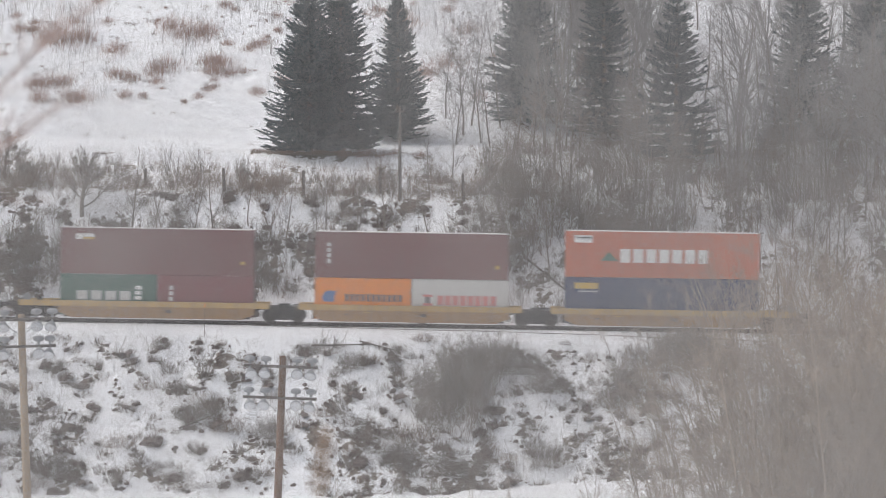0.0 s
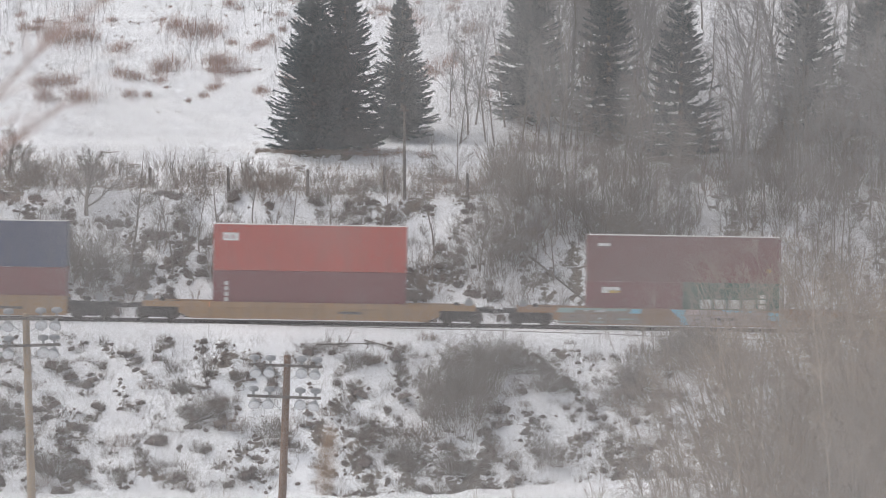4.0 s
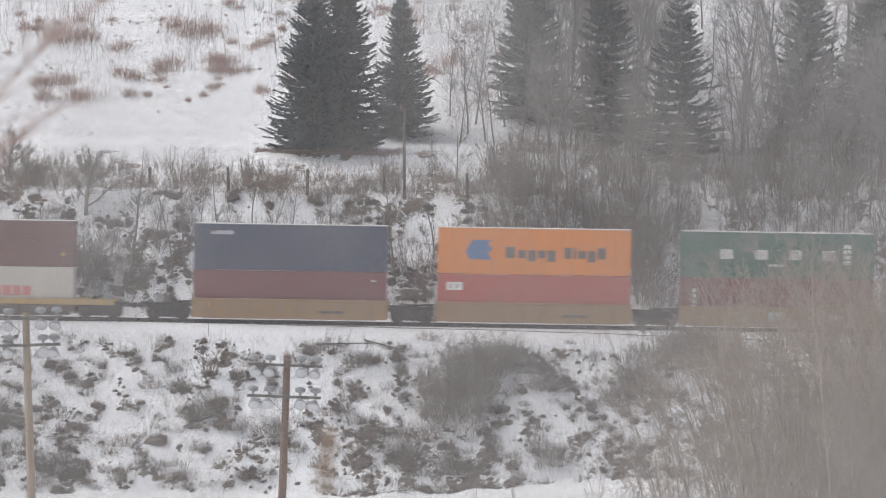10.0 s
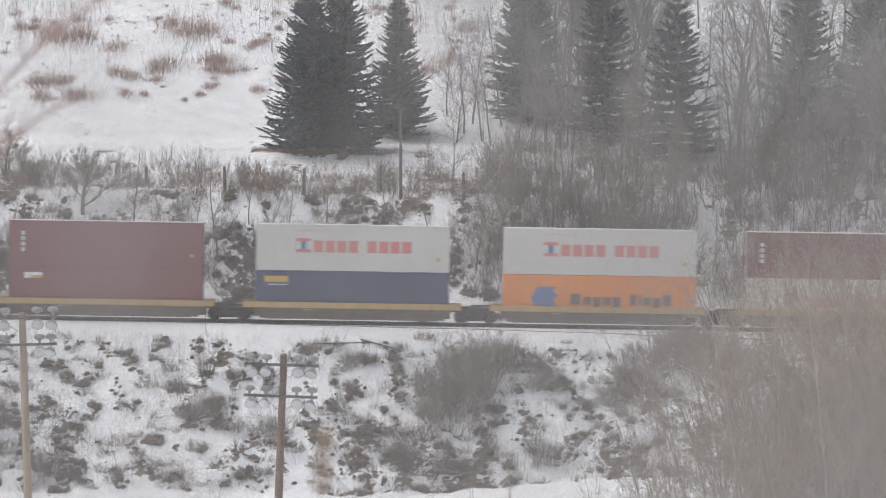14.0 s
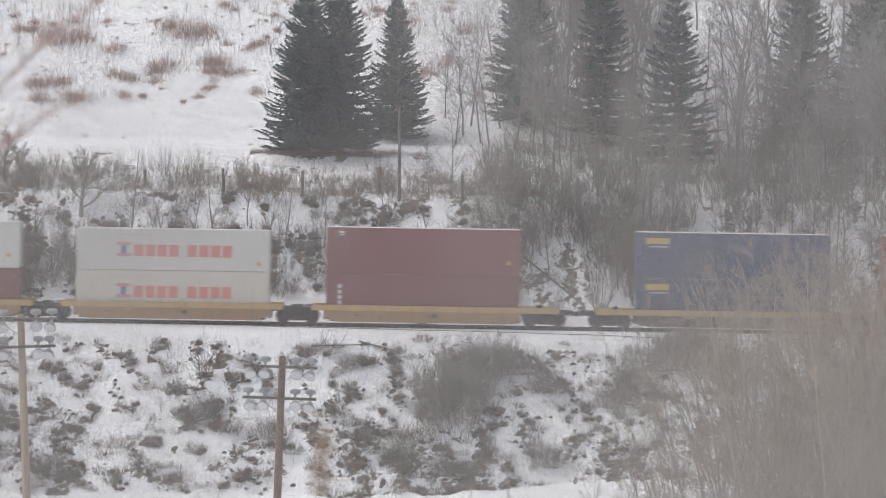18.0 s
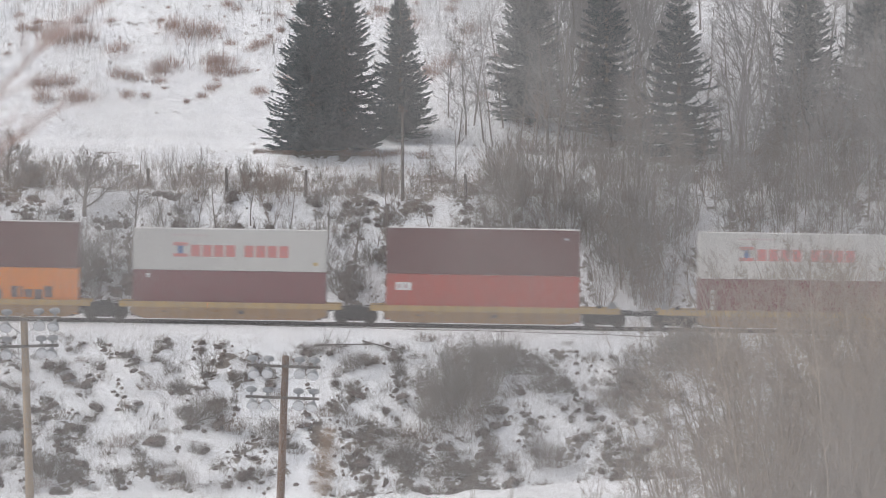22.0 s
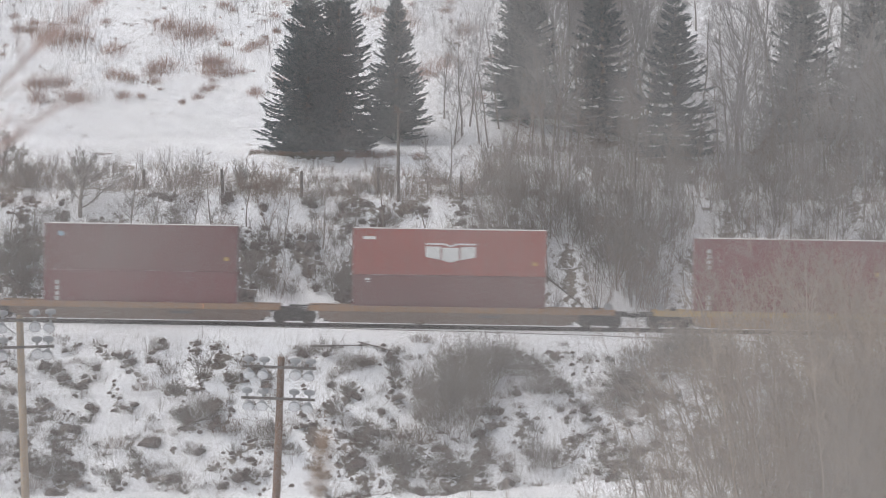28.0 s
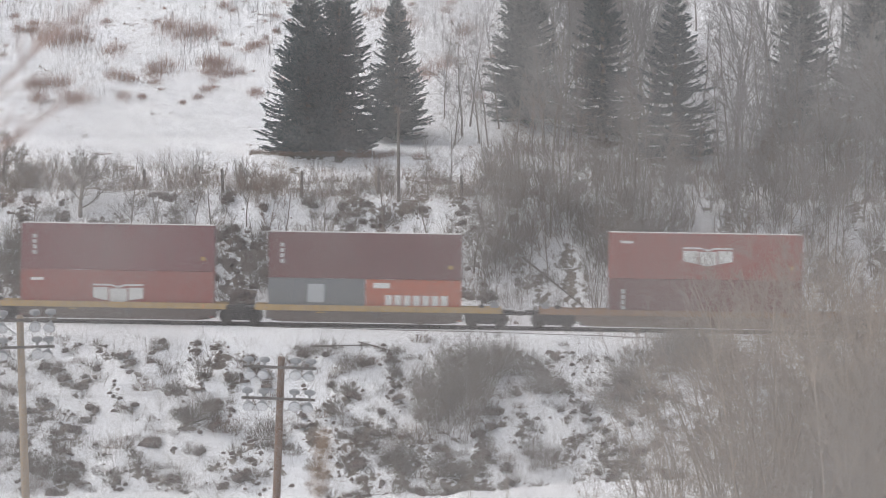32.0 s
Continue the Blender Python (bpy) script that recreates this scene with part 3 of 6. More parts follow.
def wagon(style, well, left, right, left_truck, right_truck, side, chord, label):
    """A well wagon: a sunken body between raised ends. left and right: how far it reaches; the trucks stand where given, or belong to the next wagon."""
    w = tagged(new("well_wagon"), label, "rail wagon", "wagons of the train")
    h = well / 2 + 0.12
    top = 1.42 if style == "tub" else 1.22
    sp, cp = PAINT[side], PAINT[chord]
    for y in (-1.47, 1.41):
        part("side_panel", kept(("panel", style, well, side), lambda: prism_mesh("side_panel", [(-h, 0.30), (-h + 0.1, 0.2), (h - 0.1, 0.2), (h, 0.30), (h, top - 0.14), (-h, top - 0.14)] if style == "tub" else
             [(-h, 0.86), (-h, 0.5), (-h + 0.75, 0.2), (h - 0.75, 0.2), (h, 0.5), (h, 0.86)], 0, 0.06, sp)), w, at=pose(0, y, 0))
        cut = [1.2 if tx and tx < end - 1.0 else 0.9 for tx, end in ((left_truck, left), (right_truck, right))]
        reach = (-h, h) if style == "tub" else (-left + cut[0], right - cut[1])
        z0 = top - 0.14 if style == "tub" else 0.86
        part("top_chord", kept(("chord", style, well, reach, chord), lambda: box_mesh("top_chord", reach[0], reach[1], -0.1, 0.1, z0, top, cp if style != "tub" else sp, 0.02)), w,
             at=pose(0, y + 0.03, 0))
        part("bottom_flange", kept(("flange", well, side), lambda: box_mesh("bottom_flange", -h + 0.75, h - 0.75, -0.06, 0.06, 0.16, 0.22, sp, 0.01)), w, at=pose(0, y + 0.03, 0))
        n = 9 if well < 14 else 12
        for i in range(n):
            x = -h + 0.9 + i * (2 * h - 1.8) / (n - 1)
            part("rib", kept(("rib", style, side), lambda: box_mesh("rib", -0.03, 0.03, -0.03, 0.03, 0.22, 0.85, sp)), w, at=pose(x, y - 0.015 if y < 0 else y + 0.075, 0))
    for x in [-well / 2 + 0.4 + i * (well - 0.8) / 4 for i in range(5)]:
        part("cross_beam", kept("crossbeam", lambda: box_mesh("cross_beam", -0.15, 0.15, -1.40, 1.40, 0.2, 0.295, DARK_STEEL)), w, at=pose(x, 0, 0))
    for s, reach in ((-1, left), (1, right)):
        a, b = h + 0.02, reach - 0.35
        part("end_platform", kept(("platform", round(b - a, 2)), lambda: box_mesh("end_platform", a, b, -0.95, 0.95, 0.88, 1.04, DARK_STEEL, 0.02)), w, "sooty black end deck",
             pose(0, 0, 0, rz=0 if s > 0 else 180))
        part("end_bulkhead", kept(("bulkhead", style), lambda: box_mesh("end_bulkhead", -0.05, 0.05, -1.40, 1.40, 0.3, top - 0.16, DARK_STEEL, 0.01)), w, at=pose(s * (h - 0.05), 0, 0))
        part("side_bracket", kept(("bracket", style), lambda: prism_mesh("side_bracket", [(0, 0.72), (0.35, 0.8), (1.25, 0.94), (1.25, 1.1), (0, 1.16)], -1.38, -1.3, DARK_STEEL)), w,
             at=pose(s * (h + 0.02), 0, 0) if s > 0 else pose(s * (h + 0.02), 0, 0, rz=180))
        for k in range(3):
            part("step_rung", kept("rung", lambda: box_mesh("step_rung", -0.2, 0.2, -0.02, 0.02, -0.02, 0.02, DARK_STEEL)), w, at=pose(s * (h + 0.55), -1.42, 0.42 + 0.24 * k))
    for s, tx, reach in ((-1, left_truck, left), (1, right_truck, right)):
        if tx:
            truck(w, s * tx)
            if tx < reach - 1.0:
                part("coupler", kept("coupler", lambda: prism_mesh("coupler", [(-1.0, 0.74), (0.3, 0.74), (0.42, 0.66), (0.55, 0.7), (0.55, 0.98), (0.4, 1.02), (0.3, 0.94), (-1.0, 0.94)],
                     -0.13, 0.13, DARK_STEEL)), w, at=pose(s * (reach - 0.5), 0, 0, rz=0 if s > 0 else 180))
                part("brake_wheel", kept("brake_wheel", lambda: lathe_mesh("brake_wheel", [(0.22, -0.02), (0.28, -0.02), (0.28, 0.02), (0.22, 0.02)], 16, GALVANISED, "y")), w,
                     at=pose(s * (tx + 0.5), -0.9, 1.35))
                part("brake_stand", kept("brake_stand", lambda: box_mesh("brake_stand", -0.05, 0.05, -0.05, 0.05, 1.04, 1.4, DARK_STEEL)), w, at=pose(s * (tx + 0.5), -0.86, 0))
            else:
                part("joint_stand", kept("joint_stand", lambda: prism_mesh("joint_stand", [(-0.4, 0.5), (0.4, 0.5), (0.34, 1.2), (-0.34, 1.2)], -1.25, -0.35, DARK_STEEL)), w,
                     "sooty black stand over the joint", pose(s * reach, 0, 0))
                part("end_step", kept("end_step", lambda: box_mesh("end_step", -0.22, 0.22, -1.2, -0.8, 1.06, 1.1, GALVANISED)), w, at=pose(s * (reach - 0.7), 0, 0))
            if tx < reach - 1.0:
                part("brake_gear", kept("brake_gear", lambda: lathe_mesh("brake_gear", [(0.05, -0.4), (0.17, -0.38), (0.17, 0.25), (0.1, 0.3)], 12, DARK_STEEL, "y")), w,
                     at=pose(s * (tx - 0.3), -0.5, 1.24))
    return w


def side_patch(w, color, x0, x1, z0, z1, bend=0.0):
    """A painted patch on a wagon's near side."""
    part("painted_patch", prism_mesh("painted_patch", [(x0 - bend, z0), (x1 - bend, z0), (x1 + bend, z1), (x0 + bend, z1)], -1.478, -1.4715, MARK[color]), w)


def sprayed(w, color, outline, coat=0):
    """Spray paint of any outline on a wagon's near side; what lies higher than the panel is sprayed on the chord."""
    for low, high, y in ((0.215, 0.845, -1.4715), (0.872, 1.208, -1.5415)):
        pts = []
        n = len(outline)
        for i in range(n):
            (x0, z0), (x1, z1) = outline[i], outline[(i + 1) % n]
            for edge in sorted((low, high), key=lambda e: (e - z0) * (1 if z1 > z0 else -1)):
                if (z0 - edge) * (z1 - edge) < 0:
                    pts.append((x0 + (x1 - x0) * (edge - z0) / (z1 - z0), edge))
            if low <= z1 <= high:
                pts.append((x1, z1))
        if len(pts) > 2:
            y -= 0.003 * coat
            part("painted_patch", prism_mesh("painted_patch", pts, y - 0.0025, y, MARK[color]), w)


def graffiti(w):
    """Two faded pieces of graffiti on one wagon's side."""
    sprayed(w, "mud", ((-8.0, 0.22), (-2.5, 0.22), (-2.9, 0.7), (-2.6, 1.2), (-8.0, 1.2), (-7.6, 0.75)))
    for k, (x0, x1, z0, z1, c) in enumerate(((-8.0, -6.9, 0.9, 1.2, "teal"), (-6.9, -5.2, 1.08, 1.2, "teal"), (-4.9, -3.6, 1.06, 1.2, "teal"), (-3.4, -2.7, 0.9, 1.2, "cyan"), (-6.3, -6.0, 1.0, 1.15, "pale"),
                                             (-5.6, -4.9, 0.96, 1.14, "pale"), (-4.5, -4.2, 1.02, 1.17, "pale"), (-7.9, -6.6, 0.28, 0.36, "teal"), (-6.0, -5.0, 0.3, 0.36, "teal"), (-4.2, -3.1, 0.5, 0.58, "teal"),
                                             (-5.4, -5.2, 0.5, 0.6, "pale"), (-7.2, -6.9, 0.62, 0.7, "dark"), (-3.5, -3.3, 0.3, 0.4, "pale"))):
        sprayed(w, c, ((x0, z0), (x1, z0), (x1 + 0.12, z1), (x0 + 0.12, z1)), 1)
    sprayed(w, "mauve", ((0.2, 0.22), (5.6, 0.22), (5.3, 0.6), (5.5, 1.0), (4.4, 1.15), (3.2, 1.08), (1.5, 1.2), (0.5, 1.2), (0.0, 0.85)))
    sprayed(w, "cyan", ((-0.85, 1.2), (0.1, 1.2), (0.05, 0.8), (0.35, 0.22), (-0.1, 0.22), (-0.2, 0.6)), 1)
    sprayed(w, "cyan", ((5.3, 1.15), (6.3, 1.0), (6.15, 0.8), (6.75, 0.62), (6.5, 0.22), (5.9, 0.22), (6.0, 0.5), (5.4, 0.62)), 1)
    sprayed(w, "cyan", ((2.4, 1.2), (4.7, 1.2), (4.4, 1.09), (3.4, 1.04), (2.6, 1.1)), 1)
    sprayed(w, "pink", ((0.15, 0.9), (0.9, 0.92), (0.95, 1.18), (0.3, 1.2)), 1)
    for x, z in ((0.7, 0.5), (1.5, 0.72), (2.3, 0.4), (3.0, 0.66), (3.7, 0.36), (4.3, 0.6), (4.9, 0.42), (1.1, 0.3)):
        sprayed(w, "dark", ((x, z), (x + 0.28, z + 0.1), (x + 0.24, z + 0.16), (x - 0.04, z + 0.06)), 2)


HC, STD = 2.896, 2.591
F40, F20 = 12.192, 6.058
DECK = 0.30
LABELS = {"brown": "faded brown steel", "dark_brown": "dark brown steel", "maroon": "faded maroon steel", "red": "bright red steel",
          "orange_red": "orange-red steel", "rust_red": "rust-red steel", "orange": "orange steel", "green": "dark green steel",
          "blue": "dark blue steel", "slate": "slate blue steel", "grey": "grey steel", "white": "dirty white", "cream": "dirty cream-white"}
# Each wagon's load: place along the train, lower box or pair of short boxes, upper box; then the wagon's style and paint.
B_, D_, M_, W_ = "brown", "dark_brown", "maroon", "white"
up, tag, bar, pan, sml, no = mark_upright, mark_tag, mark_bar, mark_panel, mark_small, mark_none
YT, EM, WG = mark_yellow_tag, mark_emblem, mark_wedge
TRAIN = [
    # (along, [lower], lower height, (upper), upper height, style, side, chord)
    (13.79, [("blue", YT)], HC, ("orange_red", mark_block_a), HC, "chord", "tan", "yellow"),
    (-2.03, [("orange", mark_wedge_short), (W_, mark_emblem_short)], STD, (B_, up), HC, "chord", "tan", "yellow"),
    (-18.10, [("green", mark_close), (M_, up)], STD, (B_, tag), HC, "chord", "tan", "yellow"),
    (-39.59, [(M_, tag), ("green", mark_close)], STD, (B_, bar), HC, "long", "rust", "rust"),
    (-63.19, [(M_, up)], HC, ("red", pan), HC, "long", "tan", "tan"),
    (-84.63, [(M_, mark_two)], HC, ("blue", YT), HC, "tub", "tan", "tan"),
    (-100.08, [(M_, no)], HC, ("blue", YT), HC, "tub", "tan", "tan"),
    (-115.70, [(M_, up)], HC, ("green", mark_spaced), HC, "tub", "tan", "tan"),
    (-131.07, [("red", pan)], HC, ("orange", WG), HC, "tub", "tan", "tan"),
    (-146.45, [(M_, no)], HC, ("slate", mark_stripe), HC, "tub", "tan", "tan"),
    (-166.19, [("cream", mark_emblem_old)], HC, (B_, up), HC, "chord", "soot", "yellow"),
    (-181.64, [("orange", WG)], HC, (W_, EM), HC, "chord", "soot", "yellow"),
    (-197.25, [("blue", YT)], HC, (W_, EM), HC, "chord", "soot", "yellow"),
    (-212.81, [(M_, tag)], HC, (M_, up), HC, "chord", "soot", "yellow"),
    (-228.33, [("blue", YT)], HC, ("blue", YT), HC, "chord", "soot", "yellow"),
    (-247.92, [(M_, up)], HC, (M_, sml), HC, "chord", "tan", "yellow"),
    (-263.69, [("cream", EM)], HC, (W_, EM), STD, "chord", "tan", "yellow"),
    (-279.47, [(M_, up)], HC, (W_, EM), HC, "chord", "tan", "yellow"),
    (-299.21, [("red", pan)], HC, (D_, no), HC, "chord", "tan", "yellow"),
    (-315.20, [(M_, sml)], HC, (W_, EM), STD, "chord", "tan", "yellow"),
    (-330.87, [("orange", WG)], HC, (D_, tag), HC, "chord", "tan", "yellow"),
    (-346.76, [("cream", EM)], HC, (W_, EM), HC, "chord", "tan", "yellow"),
    (-362.43, [(M_, up)], STD, (M_, up), HC, "chord", "tan", "yellow"),
    (-384.05, [(B_, sml)], HC, ("rust_red", mark_bridge), HC, "long", "umber", "rust"),
    (-403.52, [(M_, up)], HC, (B_, mark_dot), HC, "long", "umber", "rust"),
    (-423.04, [(B_, up)], HC, ("rust_red", mark_bridge), HC, "long", "umber", "rust"),
    (-444.57, [("grey", mark_window), ("orange_red", mark_block_b)], STD, (B_, up), HC, "chord", "soot", "yellow"),
    (-460.19, [("rust_red", mark_bridge)], HC, (M_, up), HC, "chord", "soot", "yellow"),
]
# The coupled breaks of the train: wagons (counted from the front) that end a set of joined wells.
SET_ENDS = {2, 3, 4, 9, 14, 17, 22, 25}
MOVING = []


def box_label(color, short, on_top):
    return "%s %s-foot container %s" % (LABELS[color], "twenty" if short else "forty", "stacked on another container" if on_top else "sitting low in a well wagon")


def build_train():
    n = len(TRAIN)
    for i, (along, lower, low_h, upper, up_h, style, side, chord) in enumerate(TRAIN):
        length = 16.2 if style == "long" else F40
        end_half, end_truck = (11.7, 9.6) if style == "long" else (9.88, 7.7)
        front_break = i == 0 or (i - 1) in SET_ENDS
        rear_break = i in SET_ENDS or i == n - 1
        right = end_half if front_break else (TRAIN[i - 1][0] - along) / 2
        left = end_half if rear_break else (along - TRAIN[i + 1][0]) / 2
        right_truck = end_truck if front_break else None
        left_truck = end_truck if rear_break else left
        look_of = {"tan": "tan-painted", "soot": "soot-darkened", "umber": "dull umber brown", "rust": "rusty orange-brown"}[side]
        w = wagon(style, length, left, right, left_truck, right_truck, side, chord, "%s steel well wagon running on snowy rails" % look_of)
        MOVING.append((w, along, 0.0))
        if i == 3:
            graffiti(w)
        if i == 7:
            side_patch(w, "pale", -0.6, 0.5, 0.5, 1.1)
            side_patch(w, "pale", 2.6, 4.2, 0.75, 0.95)
            side_patch(w, "pale", -2.0, 5.0, 0.25, 0.3)
        elif style == "chord":
            side_patch(w, "dark", 0.6, 0.95, 0.5, 0.72)
            side_patch(w, "dark", -4.2, -3.9, 0.55, 0.66)
            side_patch(w, "yellow", -3.0, -2.5, 0.74, 0.8)
        else:
            side_patch(w, "dark", 1.8, 3.4, 0.55, 0.72)
        short = len(lower) == 2
        for k, (color, marks) in enumerate(lower):
            off = (-3.07 if k == 0 else 3.07) if short else 0.0
            b = container(color, low_h, F20 if short else F40, [marks], False, False, box_label(color, short, False))
            MOVING.append((b, along + off, DECK))
        color, marks = upper
        b = container(color, up_h, F40, [marks], color in (B_, M_, W_, "rust_red") and marks is not mark_none, True, box_label(color, False, True))
        MOVING.append((b, along, DECK + low_h + 0.012))


def on_track(s, lift):
    """The pose of a thing at s metres along the sloping track."""
    a = radians(LEAN)
    return Matrix.Translation((s * math.cos(a) + lift * math.sin(a), 0, -s * math.sin(a) + lift * math.cos(a))) @ pose(0, 0, 0, 0, LEAN, 0)


# Seconds, and how far the train has run since the start.
RUN = [
    (0.0, 0.00), (1.0, 13.63), (2.0, 27.20), (3.0, 40.81), (3.5, 47.60), (5.5, 74.96), (6.0, 81.71), (7.0, 95.45),
    (8.0, 109.15), (9.0, 122.83), (10.0, 136.48), (11.0, 150.23), (12.0, 163.97), (13.0, 177.71), (14.0, 191.43), (14.5, 198.32),
    (16.5, 226.01), (17.0, 232.88), (18.0, 246.63), (18.5, 253.57), (19.0, 260.01), (20.0, 273.81), (21.0, 287.64), (22.0, 301.51),
    (23.0, 315.37), (24.0, 329.25), (25.0, 343.09), (25.5, 350.01), (27.5, 377.56), (28.0, 384.48), (29.0, 398.24), (30.0, 412.06),
    (31.0, 425.84), (32.0, 439.68),
]


def motions():
    for ob, along, lift in MOVING:
        walk(ob, [(t, on_track(along + run, lift)) for t, run in RUN])
    # the wheels roll as far as the train runs
    ticks = [i / FPS for i in range(32 * FPS + 1)]
    turns = np.interp(ticks, [t for t, _ in RUN], [run for _, run in RUN]) / WHEEL_R
    for wheelset, a in WHEELSETS:
        walk(wheelset, [(t, pose(a, 0, WHEEL_R, 0, math.degrees(turn), 0)) for t, turn in zip(ticks, turns)])


build_train()


# ---- plants: how they grow ----
RNG = np.random.default_rng(7)
UP = np.array([0.0, 0.0, 1.0])


def unit(v):
    return v / np.maximum(np.linalg.norm(v, axis=-1, keepdims=True), 1e-9)


def limbs(rng, start, way, length, radius, k, bend, lift, taper=0.35):
    """Crooked limbs: points (n, k + 1, 3) and radii (n, k + 1)."""
    p, d = np.array(start, float), unit(np.array(way, float))
    pts = [p]
    for _ in range(k):
        d = unit(d + bend * rng.normal(size=d.shape) + lift * UP)
        p = p + d * (np.asarray(length)[:, None] / k)
        pts.append(p)
    return np.stack(pts, 1), np.asarray(radius)[:, None] * np.linspace(1, taper, k + 1)[None, :]


def offspring(rng, parent, per, span, angle, ratio, k, bend, lift, thin=0.55, taper=0.35, least=0.004):
    """Side limbs on limbs."""
    pts, rad = parent
    n, m = pts.shape[0], pts.shape[1] - 1
    who = np.repeat(np.arange(n), per)
    t = rng.uniform(span[0], span[1], len(who))
    i = np.minimum((t * m).astype(int), m - 1)
    f = (t * m - i)[:, None]
    a, b = pts[who, i], pts[who, i + 1]
    d = unit(b - a)
    side = unit(np.cross(d, rng.normal(size=d.shape)))
    ang = np.radians(rng.uniform(angle[0], angle[1], len(who)))[:, None]
    whole = np.linalg.norm(np.diff(pts, axis=1), axis=2).sum(1)[who]
    length = whole * rng.uniform(ratio[0], ratio[1], len(who)) * (1.2 - 0.75 * t)
    r = np.maximum(rad[who, i] * thin, least)
    return limbs(rng, a * (1 - f) + b * f, d * np.cos(ang) + side * np.sin(ang), length, r, k, bend, lift, taper)


def tubes(levels, sides=3):
    """Limbs as thin tubes, the single-jointed ones as pointed twigs: an array of vertices, and one of triangles."""
    allv, allt, base = [], [], 0
    for pts, rad in levels:
        n, m = pts.shape[:2]
        d = unit(np.gradient(pts, axis=1))
        s = unit(np.cross(d, np.array([0.31, 0.77, 0.21])))
        u = np.cross(d, s)
        v = np.stack([pts + rad[..., None] * (math.cos(2 * math.pi * j / sides) * s + math.sin(2 * math.pi * j / sides) * u) for j in range(sides)], 2)
        if m == 2 and sides == 3:
            v = np.concatenate([pts[:, :1] + 1.25 * (v[:, 0] - pts[:, :1]), pts[:, 1:]], 1)
            i = base + 4 * np.arange(n)
            allt += [np.stack([i + j, i + (j + 1) % 3, i + 3], -1) for j in range(3)]
            base += n * 4
        else:
            idx = base + np.arange(n * m * sides).reshape(n, m, sides)
            for j in range(sides):
                k = (j + 1) % sides
                allt.append(np.stack([idx[:, :-1, j], idx[:, :-1, k], idx[:, 1:, k]], -1).reshape(-1, 3))
                allt.append(np.stack([idx[:, :-1, j], idx[:, 1:, k], idx[:, 1:, j]], -1).reshape(-1, 3))
            base += n * m * sides
        allv.append(v.reshape(-1, 3))
    return np.concatenate(allv), np.concatenate(allt)


def limb_mesh(name, levels, material, sides=3):
    v, t = tubes(levels, sides)
    return arrays_mesh(name, v, t, material)


def low_brush(rng, stems, wide, tall, material=None, twigs=3, thick=0.013, lean=0.8, split=False):
    """A low dome of stiff twigs."""
    a, r = rng.uniform(0, 2 * math.pi, stems), np.sqrt(rng.uniform(0, 1, stems)) * wide / 2
    start = np.stack([r * np.cos(a), r * np.sin(a), np.full(stems, -0.15)], 1)
    out = np.stack([np.cos(a), np.sin(a), np.zeros(stems)], 1) * (r / (wide / 2))[:, None]
    way = out * lean + UP + rng.normal(size=(stems, 3)) * 0.5
    length = (tall + 0.15) * rng.uniform(0.55, 1.1, stems) * (1.1 - 0.5 * (r / (wide / 2)) ** 2)
    one = limbs(rng, start, way, length, rng.uniform(0.7, 1.3, stems) * thick, 2, 0.18, 0.02)
    two = offspring(rng, one, twigs, (0.3, 1.0), (20, 60), (0.3, 0.65), 1, 0.15, 0.08, 0.75)
    if split:
        return limb_mesh("stem", [one], material or TWIG), limb_mesh("crown", [two], material or TWIG)
    return limb_mesh("brush", [one, two], material or TWIG)


def brush_stuff(name, x, y, wide, tall, stems, label, category, material=None, twigs=2, thick=0.013):
    """Many small shrubs, too many to count, as one sheet of twigs that follows the ground."""
    n = len(x)
    who = np.repeat(np.arange(n), stems)
    a, r = RNG.uniform(0, 2 * math.pi, len(who)), np.sqrt(RNG.uniform(0, 1, len(who)))
    px, py = x[who] + r * np.cos(a) * wide[who] / 2, y[who] + r * np.sin(a) * wide[who] / 2
    start = np.stack([px, py, ground(px, py) - 0.06], 1)
    way = np.stack([np.cos(a) * r * 0.5, np.sin(a) * r * 0.5, np.ones(len(who))], 1) + RNG.normal(size=(len(who), 3)) * 0.5
    one = limbs(RNG, start, way, tall[who] * RNG.uniform(0.5, 1.15, len(who)) * (1.1 - 0.5 * r ** 2), np.full(len(who), thick), 2, 0.2, 0.03)
    two = offspring(RNG, one, twigs, (0.3, 1.0), (20, 60), (0.35, 0.7), 1, 0.1, 0.05, 0.8)
    return tagged(new(name, limb_mesh(name, [one, two], material or TWIG)), label, category, kind="stuff")


def sapling(rng, tall, stems=3, material=None, twigs=14, fine=4, thick=0.022, spread=0.22, least=0.004, split=False, base=0.12):
    """A thin, many-stemmed young tree or tall shrub."""
    a = rng.uniform(0, 2 * math.pi, stems)
    r = base * (1 if base < 0.2 else np.sqrt(rng.uniform(0, 1, stems)))
    start = np.stack([r * np.cos(a), r * np.sin(a), np.full(stems, -0.2 - base * 0.5)], 1)
    way = np.stack([np.cos(a) * spread, np.sin(a) * spread, np.ones(stems)], 1)
    one = limbs(rng, start, way, tall * rng.uniform(0.65, 1.0, stems), np.full(stems, thick), 6, 0.07, 0.03, 0.25)
    two = offspring(rng, one, twigs, (0.2, 0.98), (25, 60), (0.16, 0.36), 3, 0.12, 0.09, 0.5, least=least)
    three = offspring(rng, two, fine, (0.25, 1.0), (20, 55), (0.3, 0.6), 1, 0.12, 0.06, 0.65, least=least)
    if split:
        return limb_mesh("stem", [one], material or TWIG), limb_mesh("crown", [two, three], material or TWIG)
    return limb_mesh("branches", [one, two, three], material or TWIG)


